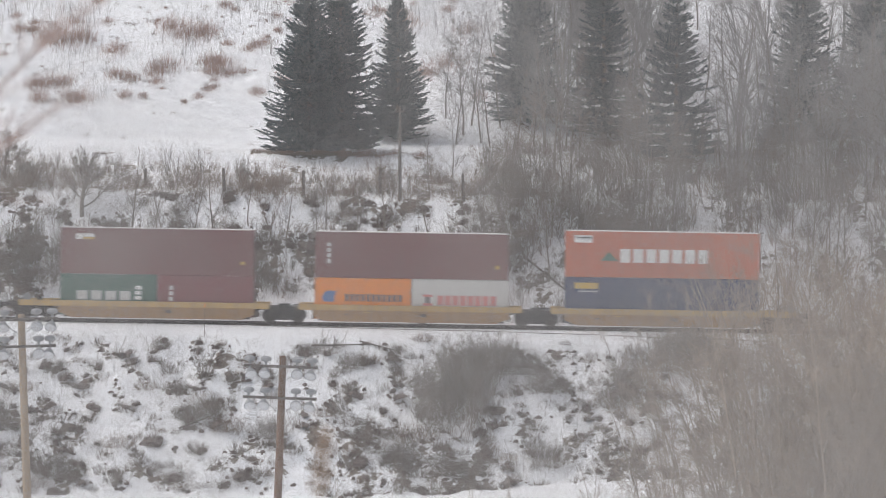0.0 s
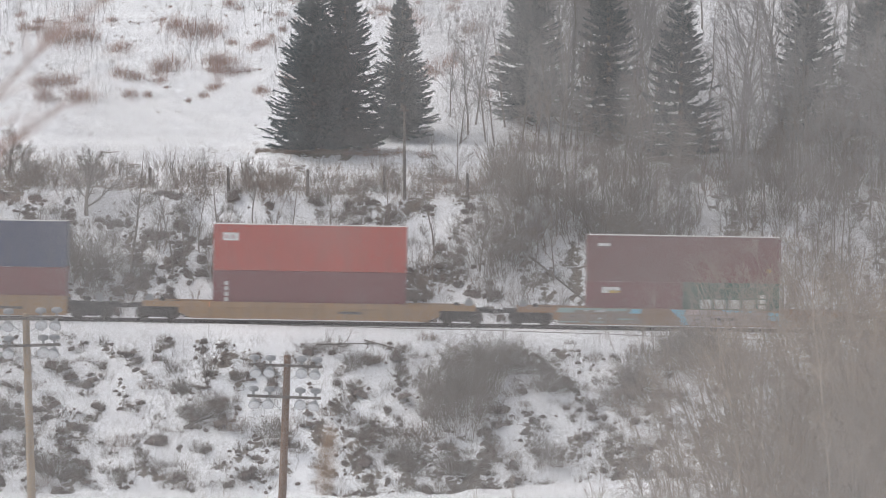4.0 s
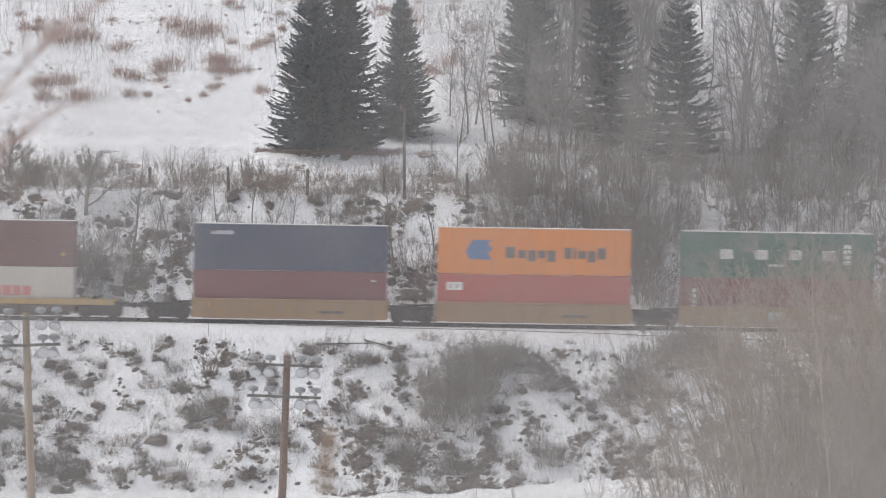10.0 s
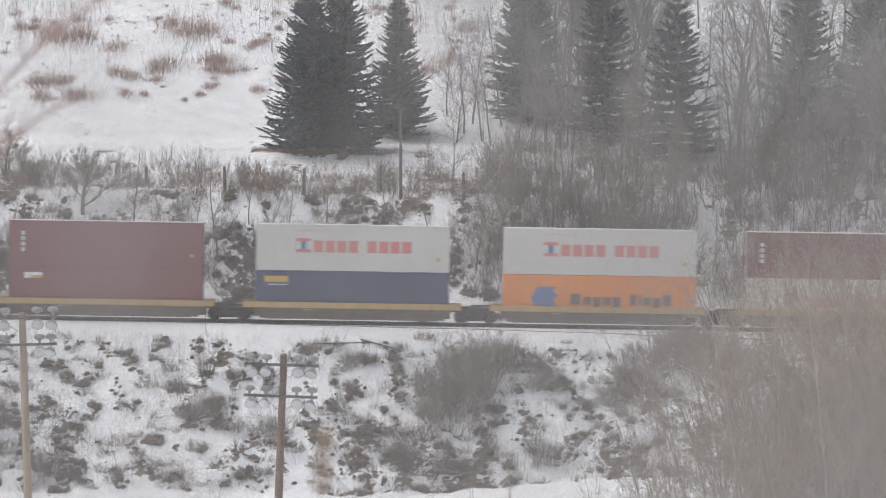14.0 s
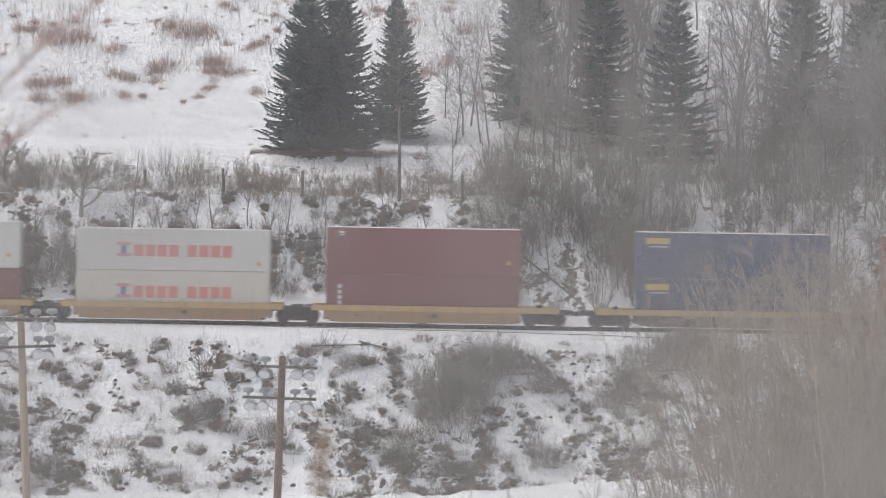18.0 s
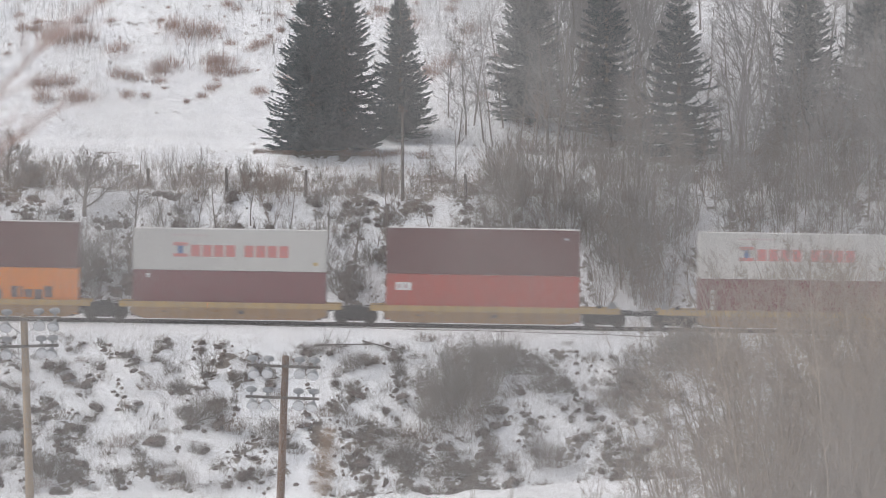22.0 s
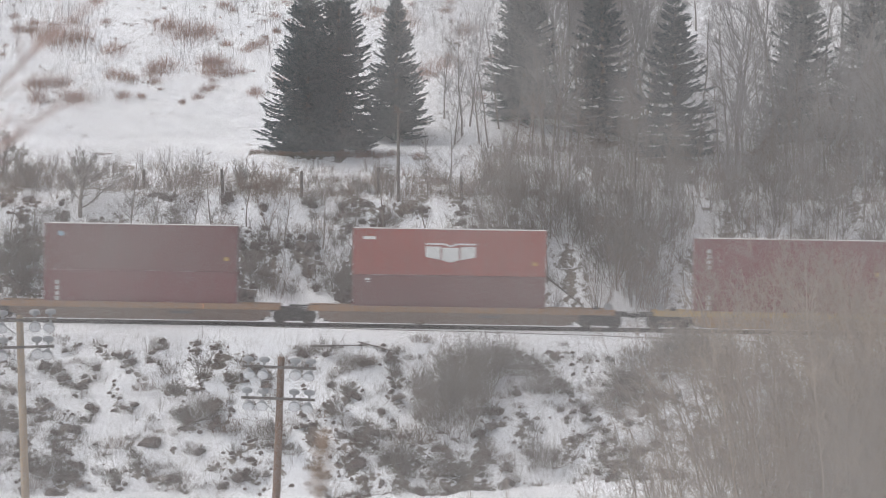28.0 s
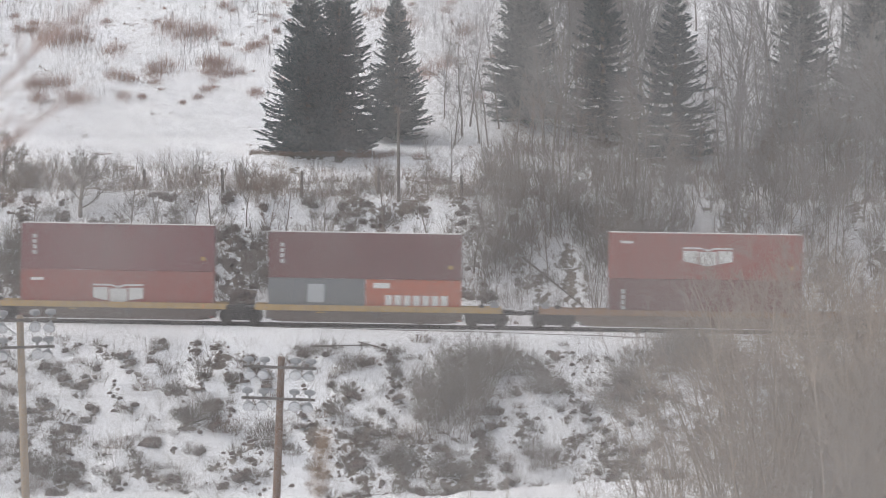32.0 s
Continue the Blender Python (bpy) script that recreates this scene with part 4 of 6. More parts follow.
def bare_tree(rng, tall, thick, limbs_n=16, twigs=8, fine=6, spread=(0.22, 0.42), wide=(35, 65), from_=0.22, crook=0.05, finest=0, least=0.004, skin=None):
    """A leafless tree: the trunk's mesh and the crown's."""
    trunk = limbs(rng, [[0, 0, -0.3]], [[rng.normal() * 0.04, rng.normal() * 0.04, 1]], [tall], [thick], 10, crook, 0.05, 0.15)
    one = offspring(rng, trunk, limbs_n, (from_, 0.97), wide, spread, 5, 0.13, 0.07, 0.5, 0.25)
    two = offspring(rng, one, twigs, (0.2, 1.0), (25, 60), (0.25, 0.5), 3, 0.15, 0.06, 0.5, least=least)
    three = offspring(rng, two, fine, (0.2, 1.0), (20, 55), (0.3, 0.6), 1, 0.13, 0.03, 0.65, least=least)
    levels = [one, two, three]
    if finest:
        levels.append(offspring(rng, three, finest, (0.2, 1.0), (20, 50), (0.35, 0.7), 2, 0.1, 0.03, 0.8))
    return limb_mesh("trunk", [trunk], BARK, 8), limb_mesh("crown", levels, skin or TWIG)


def spruce_meshes(rng, tall, wide, density=1.0, skirt=0.05, tiers=0, spray=1.0):
    """A spruce: tapered trunk, and drooping boughs set with narrow needle sprays; tiers: how many whorls stand clearly apart."""
    trunk = limbs(rng, [[0, 0, -0.3]], [[0, 0, 1]], [tall + 0.2], [0.014 * tall + 0.05], 8, 0.004, 0, 0.08)
    n = int(40 * tall * density)
    h = np.sort(rng.uniform(0, 1, n) ** 1.15)
    if tiers:
        h = np.clip((np.floor(h * tiers) + 0.5 + rng.normal(0, 0.17, n)) / tiers, 0, 1)
    h = skirt + (0.985 - skirt) * h
    az = rng.uniform(0, 2 * math.pi, n)
    low, high = (0.5, 1.25) if tiers else (0.55, 1.25)
    reach = wide * np.minimum((1 - h) ** 0.86, 0.32 + 2.4 * h + 0.3) * rng.uniform(low, high, n) + 0.12
    droop = 0.45 - 0.85 * h
    d0 = unit(np.stack([np.cos(az), np.sin(az), -droop * 0.9], 1))
    start = np.stack([0 * h, 0 * h, h * tall], 1)
    k = 5
    pts, d = [start], d0
    for j in range(k):
        d = unit(d + UP * (0.02 + 0.05 * j) + 0.05 * rng.normal(size=d.shape))
        pts.append(pts[-1] + d * (reach / k)[:, None])
    pts = np.stack(pts, 1)
    boughs = (pts, (0.008 + 0.012 * reach)[:, None] * np.linspace(1, 0.25, k + 1)[None, :])
    per = np.maximum((reach * 40 * density * spray).astype(int), 10)
    who = np.repeat(np.arange(n), per)
    t = rng.uniform(0.05, 1.0, len(who)) ** 0.85
    i = np.minimum((t * k).astype(int), k - 1)
    f = (t * k - i)[:, None]
    a, b = pts[who, i], pts[who, i + 1]
    p = a * (1 - f) + b * f
    along = unit(b - a)
    side = unit(np.cross(along, UP)) * np.where(rng.uniform(size=len(who)) < 0.5, -1, 1)[:, None]
    hang = rng.uniform(0.0, 0.75, len(who))[:, None]
    way = unit(along * rng.uniform(0.5, 1.1, len(who))[:, None] + side * rng.uniform(0.1, 0.9, len(who))[:, None] - UP * hang + 0.15 * rng.normal(size=p.shape))
    size = rng.uniform(0.12, 0.32, len(who))[:, None] * (0.7 + 0.3 * np.minimum(reach[who], 2)[:, None]) * (1.15 - 0.45 * t[:, None])
    cross = unit(np.cross(way, rng.normal(size=way.shape))) * size * rng.uniform(0.11, 0.2, len(who))[:, None]
    quad = np.stack([p - way * size * 0.15, p + way * size * 0.4 + cross, p + way * size, p + way * size * 0.4 - cross], 1).reshape(-1, 3)
    q2 = np.arange(len(quad)).reshape(-1, 4)
    q2 = np.concatenate([q2[:, [0, 1, 2]], q2[:, [0, 2, 3]]])
    v1, q1 = tubes([boughs], 3)
    return (limb_mesh("trunk", [trunk], BARK, 8),
            arrays_mesh("crown", np.concatenate([v1, quad]), np.concatenate([q1, q2 + len(v1)]), NEEDLES))


def plant(name, meshes, x, y, label, category, group, size=1.0, turn=0.0, sink=0.0, z=None, tip=(0, 0)):
    """One plant, rooted in the ground: a single mesh, or a trunk and a crown."""
    h = float(ground(x, y)) if z is None else z
    m = pose(x, y, h - sink, tip[0], tip[1], turn) @ Matrix.Scale(size, 4)
    if isinstance(meshes, tuple):
        ob = new(name)
        for child, me in zip((meshes[0].name.split(".")[0], "crown"), meshes):
            part(child, me, ob)
    else:
        ob = new(name, meshes)
    ob.matrix_basis = m
    return tagged(ob, label, category, group)


# ---- the spruces on the hillside ----
def build_spruces():
    kinds = [spruce_meshes(RNG, 13.0, 3.4, 1.5), spruce_meshes(RNG, 13.0, 2.8, 1.5), spruce_meshes(RNG, 11.0, 2.6, 1.5),
             spruce_meshes(RNG, 13.0, 3.2, 1.15, 0.05, 21, 1.35), spruce_meshes(RNG, 11.0, 3.1, 1.15, 0.05, 17, 1.35)]
    rows = [(-9.2, 26.9, 0, 1.02, 20), (-7.05, 27.4, 1, 1.10, 130), (-3.2, 34.0, 2, 0.98, 70), (5.9, 37.5, 1, 1.08, 210), (11.35, 34.7, 3, 1.02, 300),
            (16.1, 27.4, 4, 1.10, 10), (25.3, 33.8, 3, 1.05, 160), (30.4, 35.1, 3, 1.10, 95)]
    for x, y, k, s, turn in rows:
        plant("spruce_tree", kinds[k], x, y, "dark green spruce with drooping boughs on the snowy hill", "tree", "spruces on the hill", s, turn, 0.1)


# ---- the bank below the track ----
def mound(rng, wide, tall, rings, sides):
    """A lumpy low mound: vertices and triangles."""
    ph = rng.uniform(0, 6.28, 2)
    verts, faces = [], []
    for j in range(rings):
        e = j / (rings - 1)
        for i in range(sides):
            a = 2 * math.pi * i / sides
            lump = 1 + 0.28 * math.sin(2 * a + ph[0]) + 0.18 * math.sin(3 * a + ph[1] + 2 * e) + rng.uniform(-0.22, 0.22)
            r = wide / 2 * math.cos(e * 1.35) * lump
            verts.append((r * math.cos(a), r * math.sin(a), tall * (math.sin(e * 1.5) - 0.3) + rng.uniform(-0.14, 0.14) * tall))
    for j in range(rings - 1):
        for i in range(sides):
            k = (i + 1) % sides
            faces += [(j * sides + i, j * sides + k, (j + 1) * sides + k), (j * sides + i, (j + 1) * sides + k, (j + 1) * sides + i)]
    top = (rings - 1) * sides
    faces += [(top, top + i, top + i + 1) for i in range(1, sides - 1)]
    return np.array(verts), np.array(faces)


def tussock_shape(rng, wide, tall):
    """A lumpy mound of matted dead grass, with blades that hang over its edge."""
    verts, faces = mound(rng, wide, tall, 5, 13)
    n = 220
    a, e = rng.uniform(0, 6.283, n), rng.uniform(0.05, 1.0, n)
    r = wide / 2 * np.cos(e * 1.35)
    start = np.stack([r * np.cos(a), r * np.sin(a), tall * (np.sin(e * 1.5) - 0.34)], 1)
    way = np.stack([np.cos(a) * 0.8, np.sin(a) * 0.8, 0.2 + e], 1) + rng.normal(size=(n, 3)) * 0.35
    v, t = tubes([limbs(rng, start, way, rng.uniform(0.14, 0.45, n), np.full(n, 0.010), 2, 0.25, -0.1, 0.4)], 3)
    return np.concatenate([verts, v]), np.concatenate([faces, t + len(verts)])


SHAPES = []


def clods(name, x, y, size, label):
    """Many small dark clods of dead grass and earth that show through the snow, too many to count."""
    kinds = [mound(RNG, 1.0, 0.75, 4, 8) for _ in range(6)]
    allv, allt, base = [], [], 0
    for k in range(len(x)):
        v, t = kinds[k % 6]
        turn = RNG.uniform(0, 2 * math.pi)
        c, n = math.cos(turn), math.sin(turn)
        p = v * [1.25, 0.9, 0.8] @ np.array([[c, n, 0], [-n, c, 0], [0, 0, 1]]) * size[k]
        allv.append(p + [x[k], y[k], float(ground(x[k], y[k])) - 0.01])
        allt.append(t + base)
        base += len(v)
    tagged(new(name, arrays_mesh(name, np.concatenate(allv), np.concatenate(allt), TUSSOCK)), label, "clods", kind="stuff")


def build_near_bank():
    def tussock(x, y, size):
        plant("grass_tussock", mounds[int(RNG.integers(6))], x, y, "dark mound of matted dead grass in snow on the bank", "grass tussock", "tussocks on the bank",
              size, RNG.uniform(0, 360), 0.02, tip=(RNG.uniform(10, 28), RNG.uniform(-10, 10)))

    SHAPES[:] = [tussock_shape(RNG, w, h) for w, h in ((0.9, 0.42), (1.15, 0.5), (0.75, 0.45), (1.3, 0.45), (0.6, 0.32), (1.0, 0.6))]
    mounds = [arrays_mesh("tussock", v, t, TUSSOCK) for v, t in SHAPES]
    spots = []
    for _ in range(9000):
        x, y = RNG.uniform(-30, 14), RNG.uniform(-18.4, -5.0)
        size = (0.28 + 0.62 * RNG.uniform() ** 1.6) * (0.8 if y > -7 else 1.0)
        if float(patches(x, y)) < RNG.uniform(0.0, 0.38) or (-1.3 < x < 2.6 and y > -12.5) or (6.0 < x < 9.5 and y > -8) or (-9 < x < -0.5 and y < -12.5 and RNG.uniform() < 0.55):
            continue
        if any((x - a) ** 2 + (y - b) ** 2 * 0.5 < (0.40 * (size + c)) ** 2 for a, b, c in spots):
            continue
        spots.append((x, y, size))
        tussock(x, y, size)
        if len(spots) == 285:
            break
    for x, y, size in ((11.3, -8.6, 1.5), (11.6, -7.7, 1.2), (11.0, -9.3, 1.3), (-8.6, -5.8, 0.9), (-7.2, -5.9, 0.6), (-4.6, -6.6, 0.9), (-3.2, -6.1, 0.8)):
        tussock(x, y, size)
    x, y = RNG.uniform(-30, 13, 2600), RNG.uniform(-18.3, -4.8, 2600)
    keep = patches(x, y) > RNG.uniform(-0.25, 0.4, 2600)
    x, y = x[keep][:620], y[keep][:620]
    clods("bank_clods", x, y, 0.12 + 0.26 * RNG.uniform(0, 1, len(x)) ** 1.5, "small dark clods of dead grass on the snowy bank")
    kinds = [low_brush(RNG, 55, w, h, None, 5, 0.010, 0.9) for w, h in ((1.4, 0.6), (1.0, 0.5), (1.6, 0.65), (0.9, 0.6), (1.2, 0.42))]
    placed = 0
    tries = 0
    while placed < 85 and tries < 6000:
        tries += 1
        x, y = RNG.uniform(-29.5, 15), RNG.uniform(-18.3, -5.2)
        n = float(patches(x, y))
        if n < 0.02 and RNG.uniform() > 0.10 or (-0.5 < x < 3.6 and y > -12):
            continue
        size = RNG.uniform(0.45, 0.95) * (1.0 + 0.35 * max(n, 0))
        plant("shrub", kinds[int(RNG.integers(5))], x, y, "low leafless brown shrub in snow on the bank", "shrub", "shrubs on the bank", size, RNG.uniform(0, 360))
        placed += 1
    dome = [low_brush(RNG, 95, 1.2, 0.56, m, 5, 0.010, 0.9) for m in (TWIG, BROWN_TWIG, TWIG)]
    for i, (x, y, s) in enumerate(((-24.3, -7.5, 1.2), (-22.6, -6.7, 0.7), (-23.6, -11.8, 1.4), (-19.4, -11.3, 0.9), (-19.6, -14.1, 1.5), (-21.5, -7.0, 0.7), (-15.5, -12.0, 1.1),
                      (-13.0, -12.8, 1.5), (-19.9, -16.8, 0.7), (-16.5, -15.9, 0.9), (-17.0, -17.1, 0.8), (-23.0, -15.6, 1.2), (-11.1, -16.6, 1.2), (-4.6, -6.3, 1.1),
                      (-3.1, -6.1, 0.9), (-1.8, -5.8, 0.9), (-1.3, -4.4, 0.9), (-6.0, -8.9, 1.2), (-4.2, -10.6, 0.7), (-7.3, -11.3, 1.0), (-5.8, -11.8, 1.1), (-4.2, -12.9,
                      0.8), (-1.9, -13.0, 1.8), (-4.0, -14.0, 0.9), (-1.6, -15.9, 1.0), (0.0, -15.8, 0.9), (1.4, -15.8, 1.0), (-1.1, -7.3, 1.0), (-5.5, -14.3, 0.9), (-7.3,
                      -5.6, 1.2), (-8.3, -5.3, 1.0), (-25.8, -9.4, 1.3), (-25.7, -14.7, 1.4), (-22.0, -9.7, 0.9), (-18.2, -9.4, 1.1), (-16.9, -7.7, 0.9), (-10.6, -9.4,
                      1.1), (-12.0, -7.3, 0.9), (-9.0, -14.6, 1.0), (-14.8, -14.8, 1.0), (-24.4, -17.5, 1.2), (2.6, -12.2, 1.0), (4.0, -9.4, 1.1), (5.3, -14.2, 0.9), (6.9,
                      -5.9, 0.9), (7.9, -8.6, 1.2))):
        plant("shrub", dome[i % 3], x, y, "dense rounded brown shrub on the snowy bank", "shrub", "shrubs on the bank", s * RNG.uniform(0.85, 1.1), RNG.uniform(0, 360))
    for i, (x, y, s) in enumerate(((4.1, -5.2, 0.7), (5.1, -6.7, 0.7), (6.1, -8.8, 0.6), (7.5, -10.2, 0.8), (9.0, -5.9, 0.7), (9.6, -8.2, 1.0), (10.3, -9.1, 1.1), (8.1, -13.3, 0.8),
                      (5.7, -12.3, 0.9), (6.7, -14.2, 0.7), (4.0, -14.8, 0.8), (9.5, -12.1, 0.8), (11.1, -5.9, 1.2), (11.8, -5.2, 1.2), (11.4, -8.1, 1.2), (2.6, -16.4,
                      0.7), (2.9, -14.2, 0.8), (9.0, -10.1, 0.7), (7.2, -7.1, 0.5), (4.7, -10.4, 0.6), (7.6, -4.6, 0.5))):
        plant("shrub", dome[i % 3], x, y, "dense rounded brown shrub below the railway", "shrub", "shrubs on the bank", s, RNG.uniform(0, 360))
    for i in range(40):
        x, y = RNG.uniform(-28, 2), RNG.uniform(-18.2, -13.0)
        plant("shrub", dome[i % 3], x, y, "small rounded brown shrub low on the bank", "shrub", "shrubs on the bank", RNG.uniform(0.4, 0.8), RNG.uniform(0, 360))
    # the broad thicket in the middle of the bank and the brush beside it
    thicket = sapling(RNG, 5.0, 64, None, 17, 9, 0.014, 0.26, 0.006, True, 1.5)
    plant("thicket", thicket, 0.6, -12.1, "broad dense grey-brown leafless thicket on the bank", "shrub", "thickets", 1.0, 40)
    half = low_brush(RNG, 190, 2.3, 2.1, None, 6, 0.012, 0.4, True)
    for x, y, s, a in ((14.7, -5.0, 0.95, 10), (16.2, -5.2, 0.9, 130), (3.4, -6.6, 1.0, 0), (5.2, -7.4, 0.8, 200), (6.2, -8.9, 0.75, 90), (11.6, -8.2, 0.95, 150), (10.4, -9.8, 0.7, 30), (13.6, -6.4, 1.15, 250),
                       (15.6, -6.2, 1.2, 20), (17.6, -6.6, 1.2, 70), (6.4, -15.2, 0.8, 120), (-14.6, -12.0, 0.8, 0), (-23.6, -16.5, 0.9, 60), (-27.6, -12.5, 0.95, 10),
                       (-10.6, -13.2, 0.75, 300), (-2.6, -14.6, 0.7, 280), (0.4, -16.0, 0.7, 180), (-5.6, -7.0, 0.6, 45), (-29.2, -15.5, 1.1, 330)):
        plant("thicket", half, x, y, "rounded leafless grey-brown thicket on the snowy bank", "shrub", "thickets", s, a)
    heap = low_brush(RNG, 30, 1.9, 0.95, OLD_WOOD, 3, 0.022, 1.5)
    for x, y, s, a in ((-8.4, -5.3, 0.6, 0), (-6.9, -5.1, 0.75, 200)):
        plant("brush_heap", heap, x, y, "heap of cut dark brushwood at the bank's top", "brushwood", "brushwood heaps", s, a)
    for x, y, s, a in ((1.7, -9.6, 0.8, 100), (0.3, -9.9, 0.8, 220), (2.9, -7.6, 0.7, 300), (1.2, -7.2, 0.65, 0)):
        plant("thicket", thicket, x, y, "broad dense grey-brown leafless thicket on the bank", "shrub", "thickets", s, a)
    tall = [sapling(RNG, 2.6, 5, None, 9, 4, 0.016, 0.35), sapling(RNG, 2.0, 7, None, 8, 3, 0.012, 0.5)]
    for i in range(34):
        x, y = (RNG.uniform(-29, 8), RNG.uniform(-17, -5.5)) if i < 16 else (RNG.uniform(12, 20), RNG.uniform(-14, -5.0))
        plant("sapling", tall[i % 2], x, y, "thin leafless sapling standing in snow", "sapling", "saplings on the bank", RNG.uniform(0.5, 0.95), RNG.uniform(0, 360))
    plume = sapling(RNG, 2.9, 13, None, 11, 4, 0.015, 0.3, 0.008)
    plant("willow_shrub", plume, -14.75, -8.6, "tall feathery leafless shrub standing in snow", "shrub", "", 1.0, 80)
    x, y = RNG.uniform(-30, 19, 1500), RNG.uniform(-18.2, -4.9, 1500)
    keep = (patches(x, y) > RNG.uniform(-0.15, 0.35, 1500)) & ~((x > 6.5) & (x < 11.5) & (y > -9))
    x, y = x[keep][:500], y[keep][:500]
    brush_stuff("bank_undergrowth", x, y, RNG.uniform(0.35, 1.0, len(x)), RNG.uniform(0.25, 0.7, len(x)), 38, "leafless grey-brown undergrowth matted over the bank", "undergrowth", None, 2, 0.0115)
    # low stems and withered stalks between them
    n = 3600
    x, y = RNG.uniform(-30, 16, n), RNG.uniform(-18.4, -4.6, n)
    keep = patches(x, y) > RNG.uniform(-0.7, 0.3, n)
    x, y = x[keep], y[keep]
    start = np.stack([x, y, ground(x, y) - 0.05], 1)
    way = np.stack([RNG.normal(0, 0.3, len(x)), RNG.normal(0, 0.3, len(x)), np.ones(len(x))], 1)
    stalks = limbs(RNG, start, way, RNG.uniform(0.25, 0.95, len(x)), np.full(len(x), 0.010), 2, 0.1, 0)
    tagged(new("withered_stalks", limb_mesh("withered_stalks", [stalks, offspring(RNG, stalks, 3, (0.3, 1), (15, 40), (0.3, 0.6), 1, 0.1, 0)], TWIG)),
           "thin withered stalks poking through the snow", "dry stalks", kind="stuff")


# ---- the cut and the terrace behind the track ----
def build_cut():
    spots = []
    for _ in range(6000):
        x, y, size = RNG.uniform(-31, 9), RNG.uniform(4.9, 14.5), 0.3 + 0.75 * RNG.uniform() ** 1.6
        if float(patches(x, y)) < RNG.uniform(0.0, 0.35) or (5.0 < x < 11 and y < 12):
            continue
        if any((x - a) ** 2 + (y - b) ** 2 < (0.42 * (size + c)) ** 2 for a, b, c in spots):
            continue
        spots.append((x, y, size))
        if len(spots) == 230:
            break
    allv, allt, base = [], [], 0
    for k, (x, y, size) in enumerate(spots):
        v, t = SHAPES[k % 6]
        m = np.array(pose(x, y, float(ground(x, y)) - 0.02, RNG.uniform(10, 28), 0, 0) @ pose(0, 0, 0, 0, 0, RNG.uniform(0, 360)) @ Matrix.Scale(size, 4))
        allv.append(v @ m[:3, :3].T + m[:3, 3])
        allt.append(t + base)
        base += len(v)
    tagged(new("cutting_tussocks", arrays_mesh("cutting_tussocks", np.concatenate(allv), np.concatenate(allt), TUSSOCK)),
           "dark mounds of matted dead grass on the snowy cutting", "grass tussocks", kind="stuff")
    x, y = RNG.uniform(-31, 5, 1800), RNG.uniform(4.8, 14.6, 1800)
    keep = patches(x, y) > RNG.uniform(-0.25, 0.4, 1800)
    x, y = x[keep][:380], y[keep][:380]
    clods("cutting_clods", x, y, 0.14 + 0.28 * RNG.uniform(0, 1, len(x)) ** 1.5, "small dark clods of dead grass on the snowy cutting")
    low = [low_brush(RNG, 80, w, h) for w, h in ((1.4, 0.8), (1.0, 0.7), (1.8, 1.0))]
    tall = [sapling(RNG, 3.2, 4, None, 12, 4, 0.028, 0.2, 0.008), sapling(RNG, 2.4, 6, BROWN_TWIG, 10, 4, 0.022, 0.35, 0.008), sapling(RNG, 4.4, 3, None, 16, 5, 0.028, 0.14)]
    x, y = RNG.uniform(-33, 8, 1600), RNG.uniform(4.7, 14, 1600)
    keep = patches(x, y) > RNG.uniform(-0.3, 0.35, 1600)
    x, y = x[keep][:300], y[keep][:300]
    brush_stuff("cutting_undergrowth", x, y, RNG.uniform(0.5, 1.5, len(x)), RNG.uniform(0.3, 0.9, len(x)), 30, "leafless brown undergrowth on the snowy cutting", "undergrowth")
    x, y = RNG.uniform(-33, 8, 150), 14 + 9 * RNG.uniform(0, 1, 150) ** 1.3
    brush_stuff("terrace_undergrowth", x, y, RNG.uniform(0.6, 1.5, 150), RNG.uniform(0.5, 1.5, 150), 22, "leafless brown undergrowth along the terrace", "undergrowth", BROWN_TWIG, 4)
    x, y = RNG.uniform(3, 36, 300), RNG.uniform(5, 30, 300)
    keep = ~((x > 5.0) & (x < 10.5) & (y < 10.5))
    x, y = x[keep], y[keep]
    brush_stuff("wood_undergrowth", x, y, RNG.uniform(0.8, 2.2, len(x)), RNG.uniform(0.6, 1.9, len(x)), 32, "dense leafless brown undergrowth below the trees", "undergrowth", None, 4)
    for i in range(40):
        x, y = RNG.uniform(-31, 5), RNG.uniform(6, 22)
        plant("bush", low[int(RNG.integers(3))], x, y, "leafless brown bush on the snowy cutting", "shrub", "bushes on the cutting", RNG.uniform(0.6, 1.2), RNG.uniform(0, 360))
    for i in range(125):
        x, y = RNG.uniform(-31, 4), RNG.uniform(7, 21) if i % 3 else RNG.uniform(5, 12)
        if -26.5 < x < -21 and 9 < y < 15.5:
            continue
        plant("sapling", tall[int(RNG.integers(2))], x, y, "leafless grey sapling above the railway cutting", "sapling", "saplings on the cutting", RNG.uniform(0.5, 0.95), RNG.uniform(0, 360))
    for i in range(60):
        x, y = RNG.uniform(-31, 5), RNG.uniform(13.5, 22)
        plant("sapling", tall[i % 2], x, y, "leafless brown sapling on the snowy terrace", "sapling", "saplings on the terrace", RNG.uniform(0.45, 0.85), RNG.uniform(0, 360))
    for i in range(170):
        x, y = RNG.uniform(2.5, 33), RNG.uniform(5.5, 24)
        if 5.6 < x < 9.6 and y < 10:
            continue
        plant("sapling", tall[int(RNG.integers(3))], x, y, "tall leafless sapling crowding the cutting", "sapling", "saplings in the wood", RNG.uniform(0.75, 1.35), RNG.uniform(0, 360))
    round_tree = bare_tree(RNG, 4.0, 0.15, 20, 11, 7, (0.45, 0.75), (35, 75), 0.16, 0.10, 0, 0.011)
